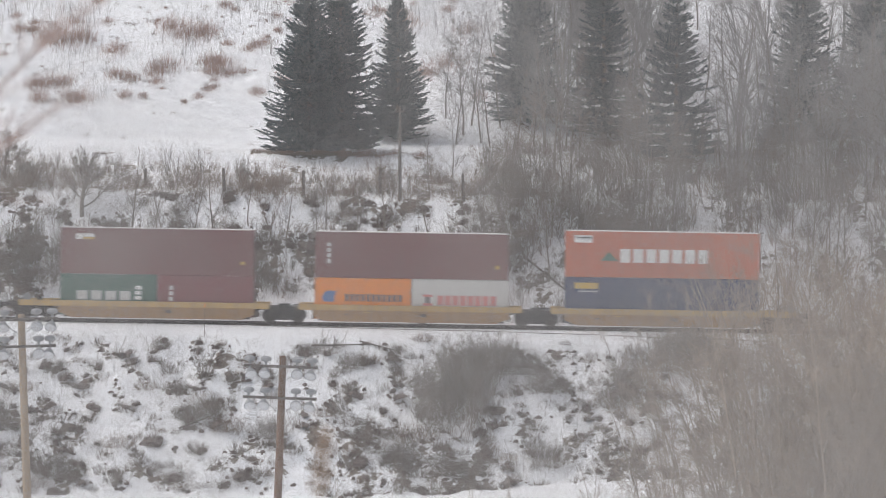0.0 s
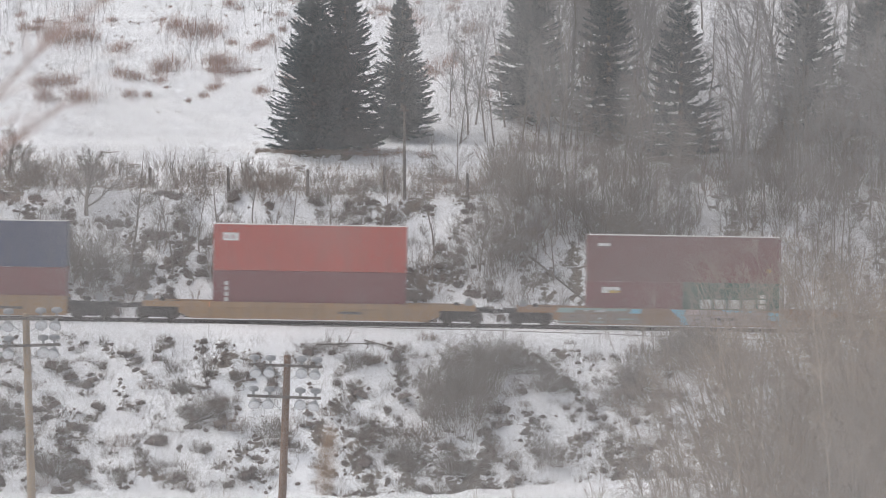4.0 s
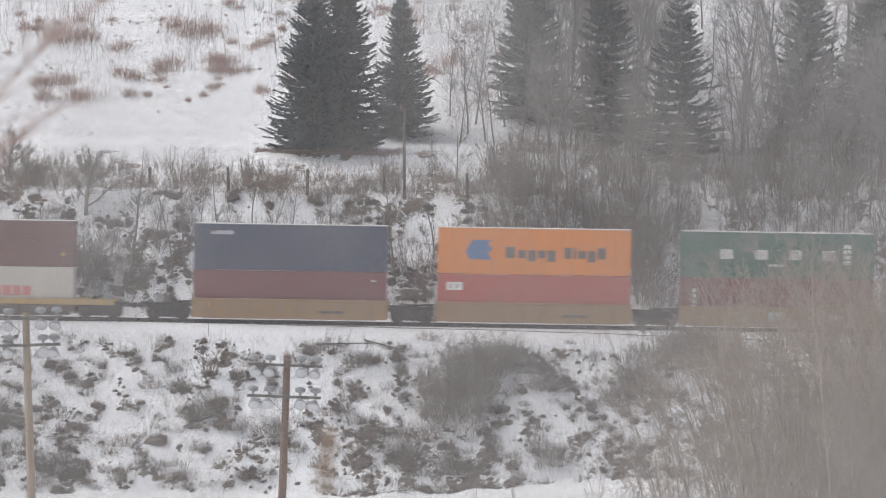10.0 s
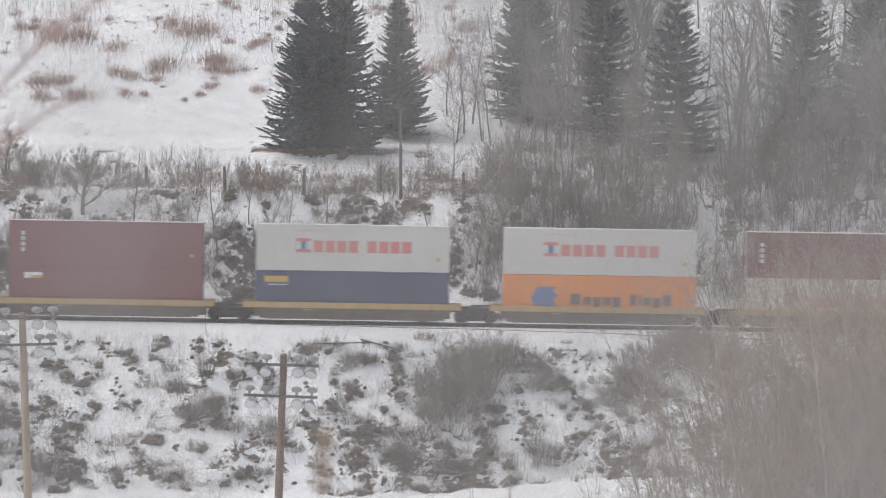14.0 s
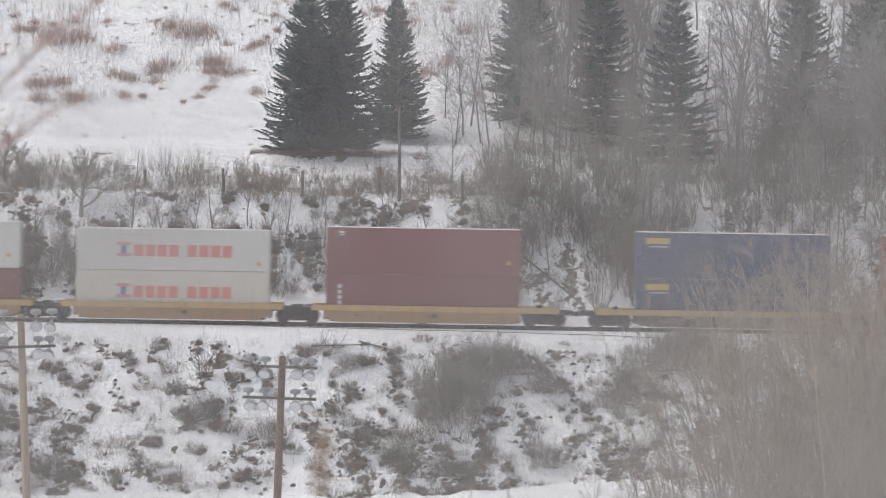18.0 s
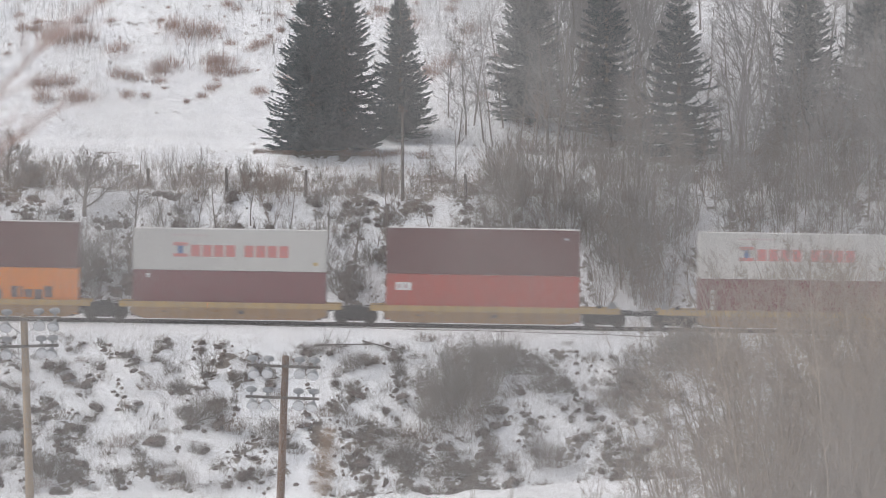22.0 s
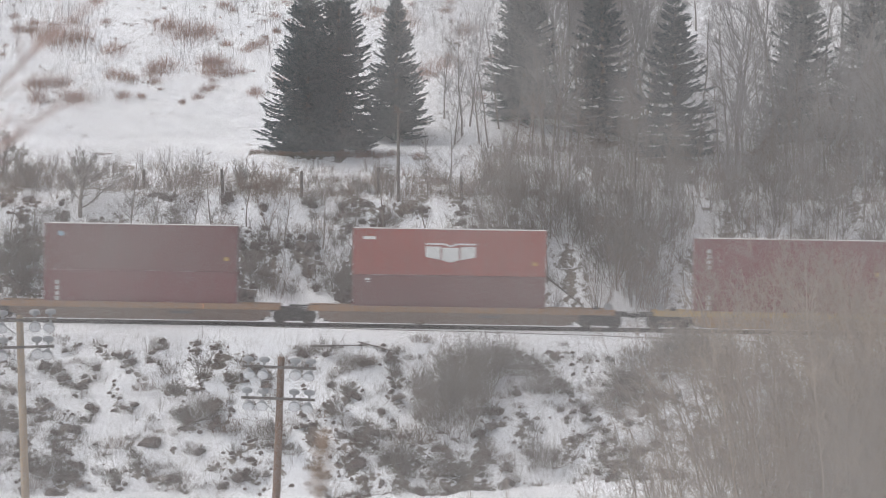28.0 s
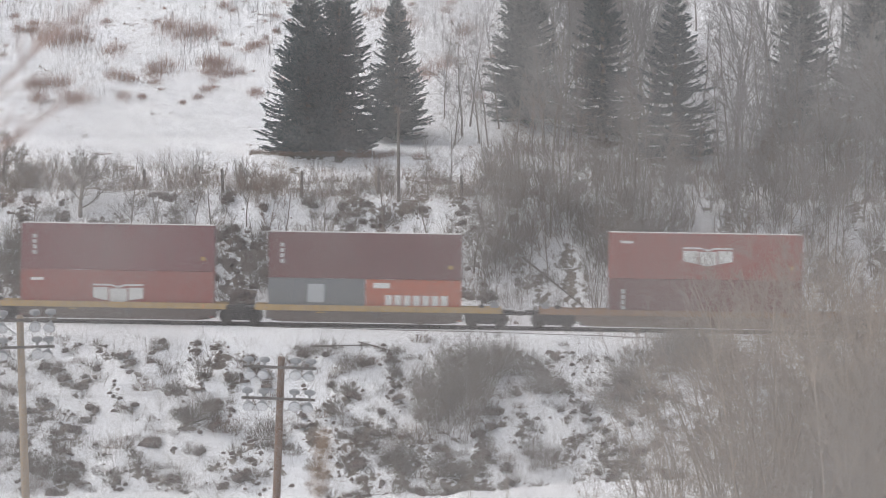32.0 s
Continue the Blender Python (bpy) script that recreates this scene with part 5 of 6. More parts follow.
    plant("small_tree", round_tree, -23.85, 13.0, "small spreading leafless tree on the snowy cutting", "tree", "", 1.05, 30)
    plant("small_tree", round_tree, -27.6, 16.9, "small spreading leafless tree on the snowy cutting", "tree", "", 0.7, 140)
    plant("small_tree", round_tree, -29.6, 19.5, "small spreading leafless tree on the snowy cutting", "tree", "", 0.8, 250)

    slim = [bare_tree(RNG, 7.5, 0.085, 17, 6, 4, (0.12, 0.26), (35, 70), 0.22, 0.06), bare_tree(RNG, 6.5, 0.075, 14, 7, 4, (0.14, 0.3), (30, 60), 0.3, 0.08)]
    for i, (x, y, s) in enumerate(((-20.6, 7.9, 1.15), (-17.9, 8.0, 0.95), (-17.1, 8.5, 0.85), (-16.2, 9.7, 0.70), (-14.7, 8.6, 0.90), (-19.0, 9.8, 0.70), (-3.5, 8.7, 1.00), (-12.8,
                      11.9, 0.65), (-26.6, 8.9, 0.70), (-7.8, 10.7, 0.75), (-5.9, 9.3, 0.80), (-0.9, 10.0, 0.85), (2.1, 8.9, 0.80), (-28.3, 10.6, 0.60), (-10.3, 11.0,
                      0.60), (-20.0, 7.8, 0.70))):
        plant("slim_tree", slim[i % 2], x, y, "slim dark leafless tree standing in the snowy cutting", "tree", "slim trees in the cutting", s, RNG.uniform(0, 360))
    hedge = [low_brush(RNG, 64, 1.9, 1.8, BROWN_TWIG, 5, 0.0095, 0.3), low_brush(RNG, 60, 2.3, 1.4, BROWN_TWIG, 5, 0.0095, 0.35)]
    for i, (x, y, s) in enumerate(((-16.7, 16.7, 1.00), (-17.5, 15.7, 0.80), (-15.6, 16.5, 0.90), (-12.5, 14.7, 1.00), (-13.3, 15.2, 0.80), (-11.8, 14.5, 0.90), (-27.5, 18.5, 1.00),
                      (-28.6, 18.6, 0.90), (-28.9, 16.4, 1.10), (-27.8, 16.1, 1.05), (-26.8, 16.5, 0.95), (-25.9, 16.0, 0.80), (-24.6, 17.0, 0.90), (-22.6, 16.2, 0.85), (-19.0, 15.6, 0.80), (-14.4, 16.0, 0.80), (-8.0, 15.6, 0.80), (-26.2, 18.6, 0.90), (-20.2, 17.4, 0.70), (-9.9, 15.4, 0.80), (-6.2, 14.8, 0.90), (-3.5, 15.7, 0.80), (-0.9, 15.8, 1.00), (1.7,
                      15.0, 1.00))):
        plant("bush", hedge[i % 2], x, y, "dense warm brown leafless bush along the terrace", "shrub", "bushes on the terrace", s, RNG.uniform(0, 360))
    low_dark = ((-23.7, 8.6, 1.05), (-22.8, 7.0, 0.80), (-23.2, 7.4, 0.90), (-6.5, 7.6, 1.00), (-6.9, 7.0, 0.75), (-6.0, 7.1, 0.70), (-9.8, 6.6, 0.55), (-11.7, 7.2, 0.75), (-11.3, 6.8, 0.60), (18.6, 6.4, 0.70),
                (6.4, 11.6, 0.90), (8.3, 11.3, 1.00), (9.2, 13.2, 1.10), (3.2, 12.2, 1.00), (4.4, 13.4, 1.10), (13.4, 11.6, 1.20), (14.9, 12.4, 1.20), (12.8, 14.0, 1.20), (6.0, 14.2, 1.10), (2.2, 11.0, 0.90),
                (-27.6, 7.2, 0.90), (-26.4, 6.9, 0.75), (-28.6, 9.1, 0.95), (-25.6, 7.0, 0.60), (-24.6, 7.2, 0.70), (3.7, 8.8, 1.20), (4.7, 9.4, 1.10), (5.4, 10.7, 1.00), (10.2, 8.5, 1.20), (11.1, 8.8, 1.40), (12.1, 9.7, 1.30), (10.6, 11.3, 1.20), (11.8, 12.4, 1.30), (9.5, 11.7, 1.00), (13.1, 9.1, 1.20), (7.3, 12.4, 1.00), (14.3, 10.6, 1.20),
                (-27.9, 10.2, 0.75), (-26.8, 10.9, 0.60), (-25.6, 8.9, 0.80), (-28.0, 8.1, 0.70), (-25.0, 10.7, 0.50), (-22.0, 10.4, 0.50), (-10.1, 8.5, 0.50), (-6.8, 10.7, 0.50))
    dark = sapling(RNG, 3.3, 15, None, 15, 7, 0.02, 0.34, 0.008, False, 0.5)
    for i, (x, y, s) in enumerate(((-23.3, 7.8, 1.15), (-24.2, 8.2, 0.90), (-22.2, 8.2, 0.90), (-26.9, 8.8, 0.80), (-12.1, 7.9, 0.60), (-19.6, 7.7, 0.60), (-8.2, 8.3, 0.60), (-15.4,
                      7.7, 0.55), (-2.4, 8.7, 0.80), (-4.6, 8.8, 0.70), (0.2, 9.0, 0.90), (2.4, 8.9, 1.00))):
        plant("bush", dark, x, y, "tall dense leafless thicket at the foot of the cutting", "shrub", "bushes on the cutting", s, RNG.uniform(0, 360))
    ruddy = sapling(RNG, 4.2, 12, BROWN_TWIG, 14, 6, 0.02, 0.22, 0.008, False, 0.6)
    for x, y, s in ((12.6, 6.7, 1.1), (13.4, 6.4, 0.95), (11.9, 7.4, 1.0), (13.0, 8.2, 1.2), (11.4, 9.6, 1.1)):
        plant("bush", ruddy, x, y, "tall dense ruddy leafless bush on the cutting", "shrub", "bushes on the cutting", s, RNG.uniform(0, 360))
    for x, y, s in low_dark:
        plant("bush", dark, x, y, "dense leafless thicket on the snowy cutting", "shrub", "bushes on the cutting", s, RNG.uniform(0, 360))


# ---- the leafless wood on the hill ----
def hides_spruce(x, y):
    """Whether a tree at this place would stand right before the near spruce of the wood."""
    return y < 28 and abs(x - 0.0492 * (y + 301)) < 2.1 or y < 35 and abs(x - 0.0335 * (y + 301)) < 1.1


def build_wood():
    kinds = [bare_tree(RNG, 9.5, 0.085, 24, 9, 5, skin=GREY_TWIG), bare_tree(RNG, 11.5, 0.10, 26, 9, 5, (0.2, 0.36), (30, 60), 0.2, skin=GREY_TWIG),
             bare_tree(RNG, 7.5, 0.07, 22, 9, 5, (0.25, 0.45), least=0.007)]
    fixed = ((1.45, 35.0, 2, 1.05), (2.7, 33.5, 0, 0.85), (0.9, 32.5, 0, 0.7), (3.3, 31.0, 0, 0.75), (2.0, 37.0, 0, 0.9), (4.1, 36.0, 0, 0.9), (0.2, 38.5, 0, 0.7), (5.2, 33.0, 0, 0.8), (6.3, 31.5, 0, 0.8), (7.2, 33.5, 0, 0.85), (8.6, 32.0, 0, 0.8), (0.6, 15.2, 2, 0.75), (-0.9, 16.4, 2, 0.6), (8.4, 13.9, 2, 0.95), (6.9, 8.3, 2, 0.8), (13.3, 13.5, 2, 0.9), (19.5, 16.7, 0, 0.8),
             (27.9, 13.2, 0, 0.95), (22.0, 24.5, 1, 0.9), (29.5, 22.0, 1, 0.95))
    for x, y, k, s in fixed:
        plant("bare_tree", kinds[k], x, y, "grey leafless broadleaf tree with fine twigs", "tree", "leafless trees", s, RNG.uniform(0, 360))
    for i in range(46):
        x, y = RNG.uniform(3.2, 27), RNG.uniform(6, 19)
        if 5.6 < x < 9.8 and y < 10:
            continue
        plant("bare_tree", kinds[2], x, y, "slim grey leafless tree above the railway cutting", "tree", "leafless trees", RNG.uniform(0.5, 0.9), RNG.uniform(0, 360))
    scrub = bare_tree(RNG, 6.0, 0.06, 24, 10, 6, (0.28, 0.5), (30, 65), 0.1, 0.09, 0, 0.007)
    scrub[1].materials[0] = BROWN_TWIG
    for i in range(27):
        x, y = RNG.uniform(4.5, 33), RNG.uniform(19, 29)
        if hides_spruce(x, y):
            continue
        plant("scrub_tree", scrub, x, y, "bushy brown leafless scrub tree before the spruces", "tree", "scrub trees", RNG.uniform(0.5, 0.9), RNG.uniform(0, 360))
    misty = bare_tree(RNG, 8.0, 0.055, 26, 11, 7, (0.24, 0.46), (25, 62), 0.08, 0.08, 0, 0.0075)
    misty[1].materials[0] = GREY_TWIG
    for i in range(32):
        x, y = 15.5 + 18 * RNG.uniform() ** 0.65, RNG.uniform(17, 31)
        if hides_spruce(x, y):
            continue
        plant("scrub_tree", misty, x, y, "tall pale leafless scrub tree before the spruces", "tree", "scrub trees", RNG.uniform(0.75, 1.3), RNG.uniform(0, 360))
    for x, y, s in ((19.6, 13.0, 0.60), (21.0, 13.4, 0.65), (22.3, 13.2, 0.60), (18.9, 13.8, 0.55), (23.8, 13.9, 0.60), (15.9, 13.1, 0.50)):
        plant("scrub_tree", misty, x, y, "pale leafless scrub tree on the snowy cutting", "tree", "scrub trees", s, RNG.uniform(0, 360))
    broad = bare_tree(RNG, 11.0, 0.16, 16, 9, 6, (0.35, 0.62), (30, 60), 0.15, 0.09, 0, 0.010)
    for x, y, s, tip in ((20.6, 30.0, 1.0, 3), (8.0, 31.0, 0.8, -5), (27.4, 29.0, 0.95, 12), (31.2, 20.0, 0.85, -22), (13.9, 30.5, 0.75, 4)):
        plant("broad_tree", broad, x, y, "broad leafless tree with crooked grey limbs", "tree", "broad leafless trees", s, RNG.uniform(0, 360), tip=(0, tip))
    high = bare_tree(RNG, 12.0, 0.10, 26, 10, 6, (0.2, 0.4), (28, 60), 0.15, 0.06, 0, 0.008)
    high[0].materials[0] = high[1].materials[0] = GREY_TWIG
    for i in range(41):
        x, y = (RNG.uniform(7, 35), RNG.uniform(38, 50)) if i < 17 else (RNG.uniform(7.5, 17), RNG.uniform(38, 52)) if i < 36 else (RNG.uniform(18, 26), RNG.uniform(38, 52))
        plant("bare_tree", high, x, y, "tall grey leafless tree rising among the spruces", "tree", "leafless trees", RNG.uniform(0.75, 1.25), RNG.uniform(0, 360))
    count = 0
    while count < 66:
        x, y = 4.5 + 31 * RNG.uniform() ** 0.85, RNG.uniform(16, 56)
        if x < 8 and y > 34 or hides_spruce(x, y):
            continue
        plant("bare_tree", kinds[int(RNG.integers(3))], x, y, "grey leafless broadleaf tree with fine twigs", "tree", "leafless trees", RNG.uniform(0.65, 1.05), RNG.uniform(0, 360))
        count += 1


# ---- the open hillside ----
def stalk_clump_mesh(rng, stems, wide, tall):
    """Dry stalks, thick in the middle of the clump and straggling at its edge."""
    p = rng.normal(0, wide * 0.27, (stems, 2)) * [1, 1.2]
    r = np.linalg.norm(p, axis=1) / wide
    start = np.column_stack([p, 0.36 * p[:, 1] - 0.38])
    way = np.column_stack([p * 0.25, np.ones(stems)]) + rng.normal(size=(stems, 3)) * 0.16
    one = limbs(rng, start, way, 0.26 + tall * rng.uniform(0.2, 1.1, stems) * np.clip(1.15 - 0.8 * r, 0.3, 1), np.full(stems, 0.013), 2, 0.12, 0.02)
    two = offspring(rng, one, 3, (0.35, 1.0), (15, 45), (0.25, 0.5), 1, 0.1, 0.03, 0.8)
    v, t = tubes([one, two])
    crown, faces = mound(rng, wide * 1.2, 0.05, 3, 14)
    crown[:, 2] += 0.36 * crown[:, 1] - 0.38
    return arrays_mesh("stalk_clump", np.concatenate([crown, v]), np.concatenate([faces, t + len(crown)]), RED_TWIG)


def build_field():
    clump = [stalk_clump_mesh(RNG, 190, w, h) for w, h in ((1.7, 1.15), (2.5, 1.25), (1.1, 0.8), (2.1, 1.0))]
    for x, y, k, s in ((-28.2, 51.3, 1, 1.0), (-20.4, 46.2, 1, 1.0), (-16.3, 46.6, 1, 0.95), (-28.5, 42.7, 1, 0.9), (-25.9, 39.9, 1, 0.8), (-22.7, 43.9, 0, 0.7), (-19.1, 53.2, 1, 1.1),
                       (0.3, 48.0, 1, 1.0), (-23.8, 44.6, 0, 0.8), (-28.9, 40.0, 0, 0.7), (-24.2, 49.6, 1, 0.8), (-22.8, 40.6, 0, 0.6), (-13.4, 41.9, 0, 0.6), (-17.0, 42.3, 0, 0.5),
                       (-3.0, 56.0, 1, 1.0), (1.8, 55.0, 1, 0.9), (-1.2, 46.0, 0, 0.9), (-20.9, 45.4, 0, 0.8), (-16.9, 47.4, 0, 0.9), (-27.4, 43.2, 0, 0.8), (-29.4, 42.2, 0, 0.8), (-26.7, 40.3, 0, 0.7),
                       (-29.3, 52.4, 1, 1.0), (-26.9, 51.8, 0, 1.1), (-20.3, 54.6, 1, 1.0), (-17.6, 54.0, 0, 1.1)):
        plant("stalk_clump", clump[k], x, y, "clump of dry red-brown stalks on the snowy hill", "dry plants", "stalk clumps on the hill", s, RNG.uniform(-12, 12))
    for x, y, s in ((-6.9, 25.9, 0.4), (-5.6, 25.9, 0.5), (-4.2, 26.0, 0.4), (-3.4, 26.4, 0.45), (-5.0, 27.0, 0.4), (-10.8, 26.0, 0.4), (-1.6, 26.2, 0.4)):
        plant("stalk_clump", clump[1], x, y, "low clump of dry stalks near the spruces", "dry plants", "stalk clumps on the hill", s, RNG.uniform(-12, 12))
    for i in range(120):
        x, y = RNG.uniform(-33, 6), 38.0 + 24 * RNG.uniform() ** 0.8
        if float(rough(x, y * 0.5, 5.0, 23)) < -0.02:
            continue
        plant("stalk_clump", clump[i % 4], x, y, "clump of dry red-brown stalks on the snowy hill", "dry plants", "stalk clumps on the hill", RNG.uniform(0.15, 0.6), RNG.uniform(-12, 12))
    n = 5200
    x, y = RNG.uniform(-36, 12, n), RNG.uniform(39, 72, n)
    keep = (rough(x, y * 0.5, 3.0, 61) + 0.02 * (y - 48)) > RNG.uniform(-0.45, 0.6, n)
    x, y = x[keep], y[keep]
    start = np.stack([x, y, ground(x, y) - 0.05], 1)
    way = np.stack([RNG.normal(0, 0.12, len(x)), RNG.normal(0, 0.12, len(x)), np.ones(len(x))], 1)
    stalks = limbs(RNG, start, way, RNG.uniform(0.2, 1.0, len(x)) ** 1.6 * np.interp(y, [40, 50, 60], [0.9, 1.7, 2.2]), np.full(len(x), 0.015), 3, 0.12, 0.02)
    tagged(new("hill_saplings", limb_mesh("hill_saplings", [stalks, offspring(RNG, stalks, 4, (0.3, 1), (15, 45), (0.2, 0.45), 1, 0.1, 0.05)], GREY_TWIG)),
           "thin grey young stems scattered over the snowy hill", "young stems", kind="stuff")
    # small dead tufts and litter on the open snow
    n = 700
    x, y = RNG.uniform(-34, 6, n), 29 + 32 * RNG.uniform(0, 1, n) ** 0.7
    keep = rough(x, y * 0.4, 2.2, 67) > RNG.uniform(-0.3, 0.5, n)
    x, y = x[keep], y[keep]
    brush_stuff("hill_tufts", x, y, RNG.uniform(0.15, 0.55, len(x)), RNG.uniform(0.1, 0.35, len(x)), 14, "small brown dead tufts dotted over the snow", "dry tufts", BROWN_TWIG, 2, 0.016)
    # the strip of dead grass under the spruces, on the brow of the terrace
    n = 2600
    x = np.where(RNG.uniform(0, 1, n) < 0.8, RNG.uniform(-13.2, -4.6, n), RNG.uniform(-4.6, 16, n))
    y = 25.75 + np.abs(RNG.normal(0, 0.7, n))
    keep = rough(x, y, 1.6, 71) > RNG.uniform(-0.8, 0.25, n)
    x, y = x[keep], y[keep]
    start = np.stack([x, y, ground(x, y) - 0.03], 1)
    way = np.stack([RNG.normal(0, 0.4, len(x)), RNG.normal(0, 0.4, len(x)), np.ones(len(x))], 1)
    brow = limbs(RNG, start, way, RNG.uniform(0.12, 0.42, len(x)), np.full(len(x), 0.012), 2, 0.15, -0.08)
    tagged(new("brow_grass", limb_mesh("brow_grass", [brow], BROWN_TWIG)), "brown dead grass along the brow below the spruces", "grass", kind="stuff")
    n = 6000
    x, y = RNG.uniform(-36, 30, n), RNG.uniform(13.5, 27, n)
    start = np.stack([x, y, ground(x, y) - 0.03], 1)
    way = np.stack([RNG.normal(0, 0.4, n), RNG.normal(0, 0.4, n), np.ones(n)], 1)
    grass = limbs(RNG, start, way, RNG.uniform(0.12, 0.4, n), np.full(n, 0.008), 2, 0.15, -0.05)
    tagged(new("dry_grass", limb_mesh("dry_grass", [grass], DRY_GRASS)), "short dry grass poking through terrace snow", "grass", kind="stuff")


# ---- the thicket on the valley floor, before the bank ----
WILLOW_RNG = np.random.default_rng(5)


def build_front_thicket():
    kinds = []
    for tall, skin in ((13.0, PALE_TWIG), (11.0, PALE_TWIG), (14.0, PALE_TWIG), (12.0, STRAW_TWIG)):
        t, c = bare_tree(WILLOW_RNG, tall, 0.045, 34, 9, 6, (0.11, 0.25), (30, 75), 0.06, 0.10)
        c.materials[0] = skin
        t.materials[0] = skin
        kinds.append((t, c))
    slim = [sapling(WILLOW_RNG, 4.0, 2, PALE_TWIG, 12, 3, 0.022, 0.12), sapling(WILLOW_RNG, 3.2, 3, PALE_TWIG, 10, 3, 0.016, 0.2)]
    for i, (x, y, s) in enumerate(((5.4, -62, 1.0), (6.6, -70, 1.1), (7.4, -58, 1.2), (8.3, -66, 1.35), (9.0, -60, 1.2), (3.0, -60, 0.7), (-2.6, -64, 0.75), (-4.2, -60, 0.7), (-9.8, -70, 0.9),
                                   (-13.2, -66, 0.8), (-6.8, -75, 0.9), (-5.4, -70, 1.0), (10.2, -72, 1.6), (11.0, -64, 1.5))):
        plant("slim_sapling", slim[i % 2], x, y, "slim pale leafless sapling on the valley floor", "sapling", "slim saplings on the valley floor", s, WILLOW_RNG.uniform(0, 360))
    for i in range(14):
        x, y = WILLOW_RNG.uniform(-13, 3.5), WILLOW_RNG.uniform(-67, -58)
        plant("slim_sapling", slim[i % 2], x, y, "slim pale leafless sapling on the valley floor", "sapling", "slim saplings on the valley floor", WILLOW_RNG.uniform(1.05, 1.5), WILLOW_RNG.uniform(0, 360))
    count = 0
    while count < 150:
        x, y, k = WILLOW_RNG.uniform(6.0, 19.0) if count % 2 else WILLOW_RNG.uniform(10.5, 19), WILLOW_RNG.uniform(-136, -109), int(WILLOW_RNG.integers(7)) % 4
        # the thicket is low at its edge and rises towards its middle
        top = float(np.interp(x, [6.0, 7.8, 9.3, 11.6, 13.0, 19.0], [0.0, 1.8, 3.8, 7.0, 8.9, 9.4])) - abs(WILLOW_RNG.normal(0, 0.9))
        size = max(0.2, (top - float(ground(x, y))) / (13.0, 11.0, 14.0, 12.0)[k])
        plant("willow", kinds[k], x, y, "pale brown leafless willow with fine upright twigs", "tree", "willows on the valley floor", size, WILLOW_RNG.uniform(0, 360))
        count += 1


# ---- the bushes on the near slope, and ones added close to the lens as haze ----
# Same y as the camera; the bushes and the weed stand measured from it.
VIEWPOINT_Y = -301.2


def build_near_bushes():
    full = sapling(RNG, 3.5, 9, NEAR_BROWN, 16, 6, 0.0065, 0.34, 0.0028, True)
    # Added twigs, too close to focus, that lay a grey haze over everything.
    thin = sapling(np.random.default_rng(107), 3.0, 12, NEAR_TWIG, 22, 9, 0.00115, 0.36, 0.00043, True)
    for d, x, s, a in ((17.0, 3.1, 1.3, 80),):
        plant("near_bush", full, x, VIEWPOINT_Y + d, "leafless brown bush on the near valley slope", "shrub", "bushes on the near slope", s, a)
    # Two more added right of the lens: their blur imitates haze on that side.
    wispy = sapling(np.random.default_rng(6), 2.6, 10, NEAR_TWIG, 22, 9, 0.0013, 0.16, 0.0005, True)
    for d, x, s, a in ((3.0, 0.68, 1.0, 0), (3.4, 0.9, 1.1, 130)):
        plant("near_bush", wispy, x, VIEWPOINT_Y + d, "wispy leafless grey bush added near the lens as haze", "shrub", "bushes on the near slope", s, a)
    high = sapling(RNG, 5.0, 6, NEAR_BROWN, 20, 5, 0.008, 0.24, 0.0032, True)
    plant("near_bush", high, 3.3, VIEWPOINT_Y + 24, "tall leafless brown bush on the near valley slope", "shrub", "bushes on the near slope", 1.15, 40)
    # Eight of the haze bushes, set within 2.2 m of the camera.
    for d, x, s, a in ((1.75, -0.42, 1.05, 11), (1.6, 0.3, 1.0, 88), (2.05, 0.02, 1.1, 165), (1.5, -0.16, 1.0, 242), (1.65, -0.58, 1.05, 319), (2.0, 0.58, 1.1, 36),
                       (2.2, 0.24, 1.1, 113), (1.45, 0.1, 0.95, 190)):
        plant("near_bush", thin, x, VIEWPOINT_Y + d, "thin leafless bush added close to the lens as haze", "shrub", "bushes on the near slope", s, a)


def build_weed():
    """A tall dry weed with a thick seed head."""
    x, y = -0.80, VIEWPOINT_Y + 22
    z = float(ground(x, y))
    weed = tagged(new("dry_weed"), "tall dry brown weed with a thick seed head", "weed")
    weed.matrix_basis = pose(x, y, z - 0.1, 0, 5.0, 0)
    top = 11.47 - z
    part("stalk", lathe_mesh("stalk", [(0.004, 0), (0.003, top)], 6, WEED), weed)
    n = 230
    start = np.stack([RNG.normal(0, 0.025, n), RNG.normal(0, 0.025, n), top - 0.02 + 0.31 * RNG.uniform(0, 1, n)], 1)
    way = np.stack([RNG.normal(0, 0.8, n), RNG.normal(0, 0.8, n), np.full(n, 0.8)], 1)
    head = limbs(RNG, start, way, RNG.uniform(0.03, 0.085, n), np.full(n, 0.002), 1, 0, 0)
    part("seed_head", limb_mesh("seed_head", [head], WEED), weed)


